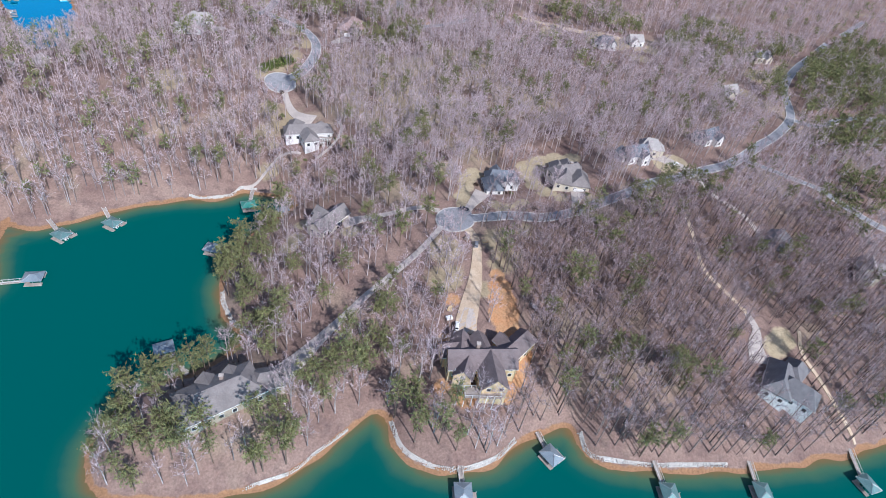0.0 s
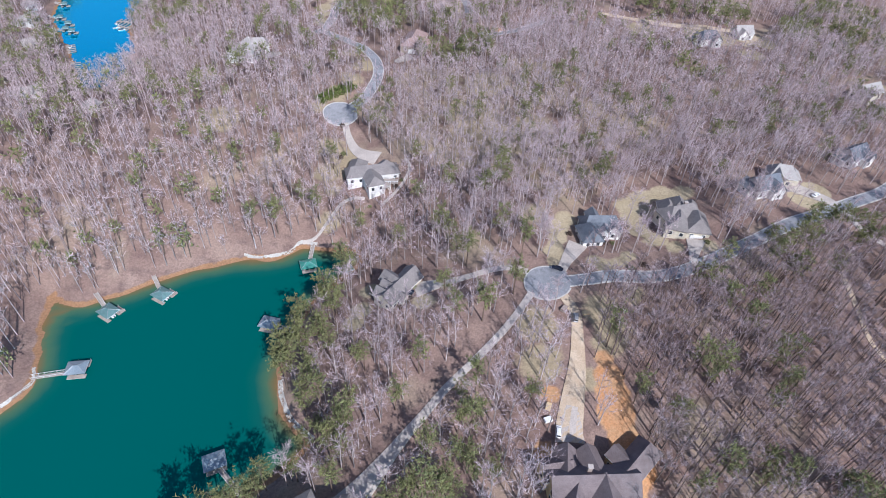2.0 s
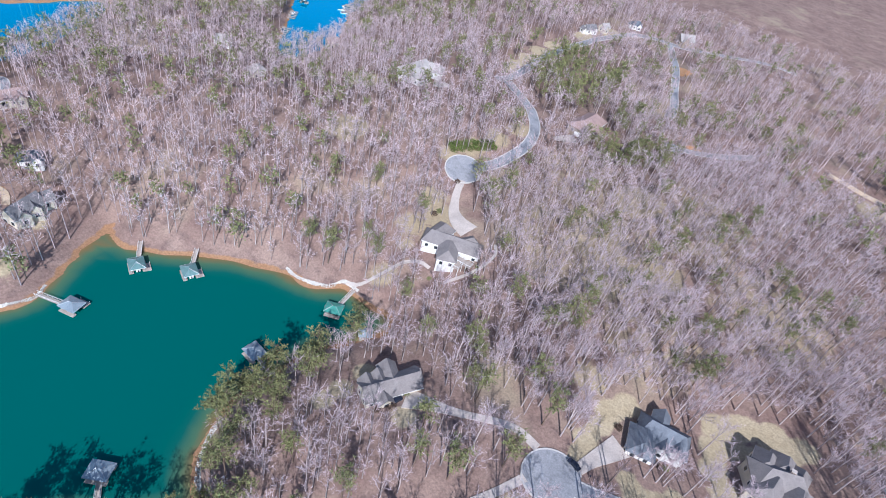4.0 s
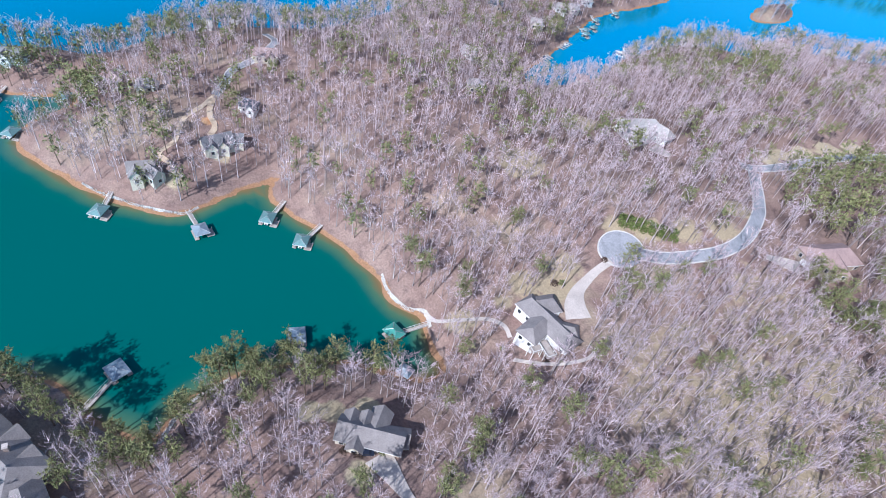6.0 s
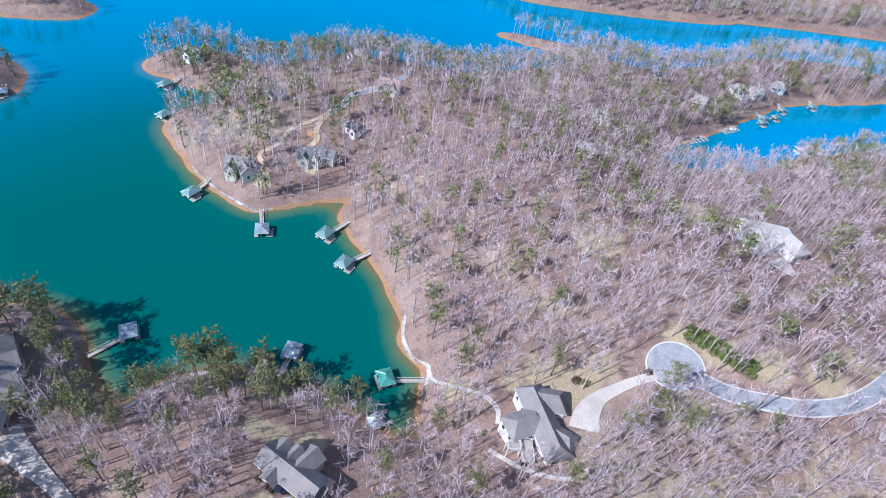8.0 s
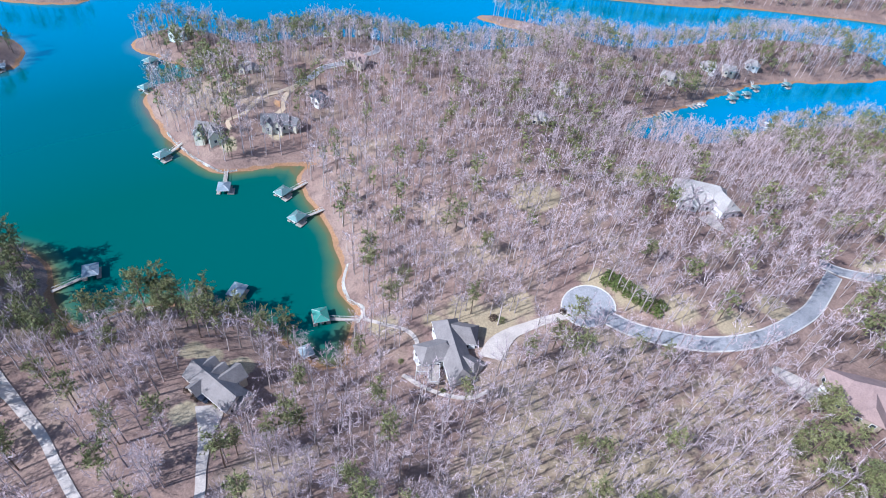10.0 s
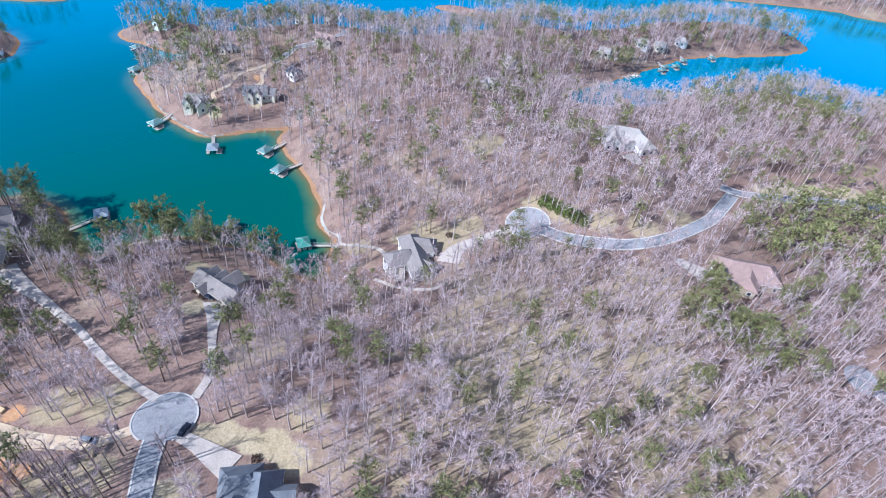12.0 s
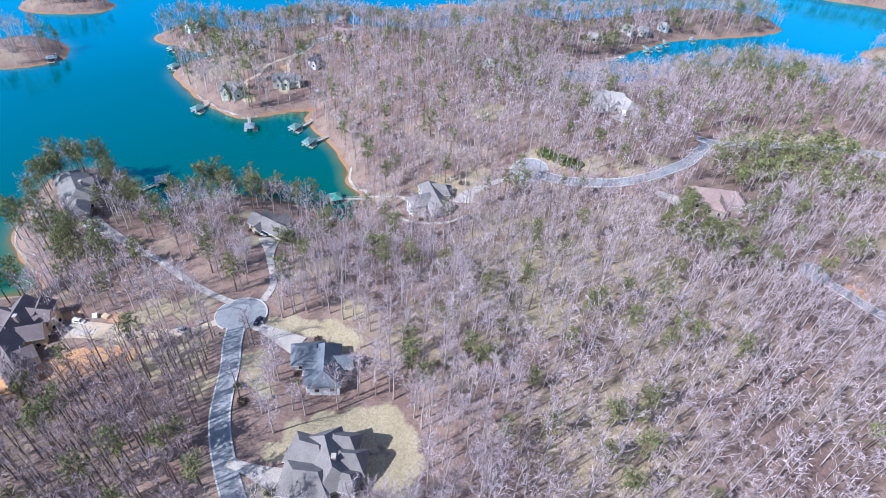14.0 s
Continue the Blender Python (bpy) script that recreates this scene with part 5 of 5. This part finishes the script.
# pines: thick on the west shore of the point, in groves by the roads, thin elsewhere
PINE_GROVES = [(-250, 112, 9), (-225, 132, 8), (-205, 138, 6), (-262, 150, 9), (262, 300, 26), (300, 345, 30), (330, 390, 34), (250, 350, 16), (230, 235, 14), (205, 215, 12), (380, 450, 30), (-73, 150, 5), (-50, 158, 8), (-58, 176, 9), (-22, 128, 7), (-14, 140, 7), (-8, 148, 6), (0, 113, 8), (10, 108, 6), (-70, 98, 8), (-40, 101, 6), (-72, 122, 8), (-80, 442, 11), (-70, 466, 13), (-83, 428, 7), (-24, 371, 9), (-20, 394, 8), (-13, 412, 8), (24, 339, 6), (-2, 255, 4), (18, 242, 4), (-10, 213, 4), (49, 274, 4), (51, 260, 4), (-228, 488, 12), (-230, 470, 10), (-86, 100, 8), (-85, 112, 8), (-215, 140, 10), (-236, 130, 12), (-250, 170, 12), (-272, 175, 10), (-285, 215, 9), (-190, 108, 6), (-270, 255, 9), (-300, 360, 10), (-320, 480, 10), (-300, 525, 10), (-180, 500, 9), (-182, 470, 9), (130, 440, 18), (170, 440, 20), (205, 425, 18), (238, 412, 14), (108, 446, 12), (-12, 360, 9), (-5, 365, 8), (-76, 108, 12), (-70, 126, 10), (-79, 118, 10), (-58, 142, 9), (-63, 186, 8), (-40, 132, 6), (-28, 122, 6), (-62, 168, 14), (-57, 182, 10), (-72, 115, 11), (-66, 100, 10), (-30, 100, 6), (-48, 150, 9), (8, 112, 8), (-12, 133, 8), (-20, 142, 6), (-75, 420, 14), (-72, 440, 14), (-70, 462, 12), 
               (-2, 372, 9), (8, 378, 7), (-184, 480, 16), (-196, 440, 10), (260, 350, 28), (290, 390, 28),
               (-190, 160, 6), (-56, 214, 6), (-61, 200, 6), (115, 215, 8), (75, 195, 6), (-275, 240, 14), (-290, 200, 12), (-48, 300, 4), (-60, 400, 9), (-58, 411, 10), (-54, 422, 10), (-50, 432, 10), (-44, 406, 8), (-40, 448, 9), (9, 253, 6), (0, 216, 6), (14, 448, 10),
               (335, 425, 24), (310, 372, 14), (258, 446, 13), (235, 458, 13), (166, 482, 14), (130, 470, 12), (116, 352, 9),
               (62, 164, 6), (92, 168, 6), (129, 226, 7), (105, 214, 7), (68, 142, 5), (137, 221, 6), (75, 135, 5), (96, 128, 6), (88, 213, 6), (83, 155, 4)]
grove = np.zeros(tx.shape)
for cx, cy, r in PINE_GROVES:
    grove = np.maximum(grove, np.clip(1.4 - np.hypot(tx - cx, ty - cy) / r, 0, 0.8))
patch = 0.5 + 0.5 * waves(tx, ty, 30, 3.3)
is_pine = rng.uniform(size=tx.shape) < np.where((tx > 35) & (tx < 200) & (ty < 214), 0.6, 1.0) * np.maximum(grove, np.where(tx < -190, 0.17, np.where(tx < -90, 0.11, 0.04)) + 0.12 * patch**2)
dark = ~is_pine & (tx > 33) & (tx < 200) & (ty < 214)
centre = np.hypot(tx - 50, ty - 230)
close = (tx > -95) & (tx < 200) & (ty < 335) & (ty > 80)
distant = (tx < -150) | (ty > 430)
close |= (tx > -40) & (ty < 420) & (tx < 60)


def scatter(some, kinds, seed, spread=(0.68, 1.04)):
    """Copies of the given shapes on the chosen spots, joined into one mesh for wood and one for foliage."""
    pick = np.random.default_rng(seed)
    out = ([], []), ([], [])
    offset = [0, 0]
    which = pick.integers(0, len(kinds), len(some))
    for k, n in zip(which, some):
        turn, scale = pick.uniform(0, 2 * np.pi), pick.uniform(*spread)
        c, s = math.cos(turn) * scale, math.sin(turn) * scale
        spin = np.array([[c, s, 0], [-s, c, 0], [0, 0, scale]])
        at = np.array([tx[n], ty[n], tz[n]])
        for i in (0, 1):
            v, f = kinds[k][i]
            out[i][0].append((v @ spin + at).astype(np.float32))
            out[i][1].append(f + offset[i])
            offset[i] += len(v)
    return [(np.vstack(a), np.vstack(b)) for a, b in out]


def wood_things(some, kinds, seed, leaf, bark, name, words, crown_name, group):
    """Single trees, each a thing with its trunk and its crown."""
    pick = np.random.default_rng(seed)
    first = []
    for k, (wood, top) in enumerate(kinds):
        t = thing(name, Matrix(), words, "tree", group)
        for part_name, (v, f), m in (("trunk", wood, bark), (crown_name, top, leaf)):
            ob = new(part_name, fast_mesh(part_name, v, f, m, part_name == "trunk"))
            ob.parent = t
            if part_name != "trunk":
                tagged(ob, kind="stuff")
        first.append(t)
    used = set()
    for i, n in enumerate(some):
        k = i % len(kinds)
        s = pick.uniform(0.75, 1.15) if leaf is M_PINE else pick.uniform(0.7, 1.06)
        m = pose(tx[n], ty[n], tz[n], 0, 0, pick.uniform(0, 360)) @ Matrix.Diagonal((s, s, s, 1))
        if k in used:
            ob = copy_thing(first[k], m)
            ob.scale = (s, s, s)
        else:
            first[k].matrix_basis = m
            used.add(k)


order = np.argsort(centre)
single_bare = [n for n in order if not is_pine[n] and close[n] and not dark[n]][:220]
single_dark = [n for n in order if dark[n]][:120]
single_pine = [n for n in np.argsort(np.hypot(tx + 20, ty - 190)) if is_pine[n] and close[n]][:150]
alone = np.zeros(tx.shape, bool)
alone[single_bare] = alone[single_pine] = alone[single_dark] = True
wood_things(single_bare, [bare_tree(100 + k, 2) for k in range(6)], 5, M_TWIG, M_BARK, "bare_tree", "leafless grey hardwood tree with fine upswept twigs", "crown", "bare woodland trees")
wood_things(single_dark, [slim_tree(150 + k) for k in range(6)], 7, M_TWIG_DARK, M_BARK_DARK, "bare_tree", "tall leafless hardwood with a dark trunk and a thin crown", "crown", "dark-stemmed trees")
wood_things(single_pine, [pine_tree(200 + k, 1) for k in range(5)], 6, M_PINE, M_PINE_BARK, "pine_tree", "yellow-green pine with a bare lower trunk", "crown", "pines")
for name, some, kinds, leaf, bark, words in (
        ("bare_woods", np.flatnonzero(~is_pine & close & ~alone & ~dark), [bare_tree(300 + k, 1) for k in range(7)], M_TWIG, M_BARK, "leafless grey hardwood woods on the slopes"),
        ("dark_woods", np.flatnonzero(dark & ~alone), [slim_tree(350 + k) for k in range(7)], M_TWIG_DARK, M_BARK_DARK, "tall dark-stemmed leafless woods with thin crowns"),
        ("far_bare_woods", np.flatnonzero(~is_pine & ~close & ~distant & ~dark), [bare_tree(400 + k, 0, 1.3) for k in range(7)], M_TWIG, M_BARK, "leafless mauve-grey woods in the distance"),
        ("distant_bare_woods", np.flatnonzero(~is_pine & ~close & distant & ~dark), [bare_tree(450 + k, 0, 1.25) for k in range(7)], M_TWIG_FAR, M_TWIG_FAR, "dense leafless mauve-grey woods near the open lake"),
        ("pine_woods", np.flatnonzero(is_pine & close & ~alone), [pine_tree(500 + k, 1) for k in range(5)], M_PINE, M_PINE_BARK, "yellow-green pines among the bare trees"),
        ("far_pine_woods", np.flatnonzero(is_pine & ~close), [pine_tree(600 + k, 0) for k in range(5)], M_PINE, M_PINE_BARK, "dull green pines in the distance")):
    if len(some):
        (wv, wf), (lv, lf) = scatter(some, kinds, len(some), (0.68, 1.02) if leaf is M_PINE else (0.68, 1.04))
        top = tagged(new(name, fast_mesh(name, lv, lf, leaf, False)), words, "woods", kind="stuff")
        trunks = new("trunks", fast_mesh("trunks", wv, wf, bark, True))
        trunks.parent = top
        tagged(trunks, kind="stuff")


# ---- hedge and shrubs ----
def shrub(x, y, r, seed, label, group, name="shrub", m=None, tall=1.0):
    q = np.random.default_rng(seed)
    v, f = [], []
    for k in range(170):
        d = q.normal(size=3)
        d[2] = abs(d[2])
        d /= np.linalg.norm(d)
        c = d * r * q.uniform(0.55, 1.0) * (1, 1, tall)
        a, b = q.normal(size=3), q.normal(size=3)
        a *= 0.32 * r / np.linalg.norm(a)
        b *= 0.16 * r / np.linalg.norm(b)
        v += [c - b, c + b, c + a]
        f.append((3 * k, 3 * k + 1, 3 * k + 2))
    ob = thing(name, pose(x, y, ground_z(x, y)), label, "shrub", group)
    l = new("foliage", fast_mesh("foliage", np.array(v), np.array(f), m or M_HEDGE, False))
    l.parent = ob
    part("stem", rod(bmesh.new(), (0, 0, -0.2), (0, 0, r * tall * 0.6), 0.08, 0.03), M_PINE_BARK, ob)


for k, (x, y) in enumerate(smooth_line([(-79.5, 320), (-75, 325.5), (-69.5, 331), (-65, 335.5)], 1.7)):
    for side in (-1, 1):
        shrub(x + side * 1.2, y - side * 1.0 + 0.4 * (-1) ** k, 1.7, 900 + 2 * k + side, "tall bright green evergreen shrub in a hedge row", "hedge row", "hedge_shrub", tall=1.7)
for k, (x, y, r) in enumerate(((-64, 282, 1.7), (-63, 284.5, 1.5), (-66, 304.5, 1.5), (-47.5, 253, 1.1), (-37, 263, 1.2), (-34.5, 266, 1.1), (33, 228.5, 1.4), (84, 223, 1.2), (73, 229, 1.2), (71, 231, 1.1), (46, 224, 1.2), (49, 224.5, 1.1), (-27.5, 197.5, 1.7), (-26, 203.5, 1.4), (-30, 194, 1.4), (52, 208.5, 1.5), (57, 210.5, 1.6), (128, 130, 1.8), (127, 126, 1.7))):
    shrub(x, y, r, 950 + k, "low rounded shrub beside a house", "garden shrubs", m=M_PINE if k % 2 else M_MULCH)
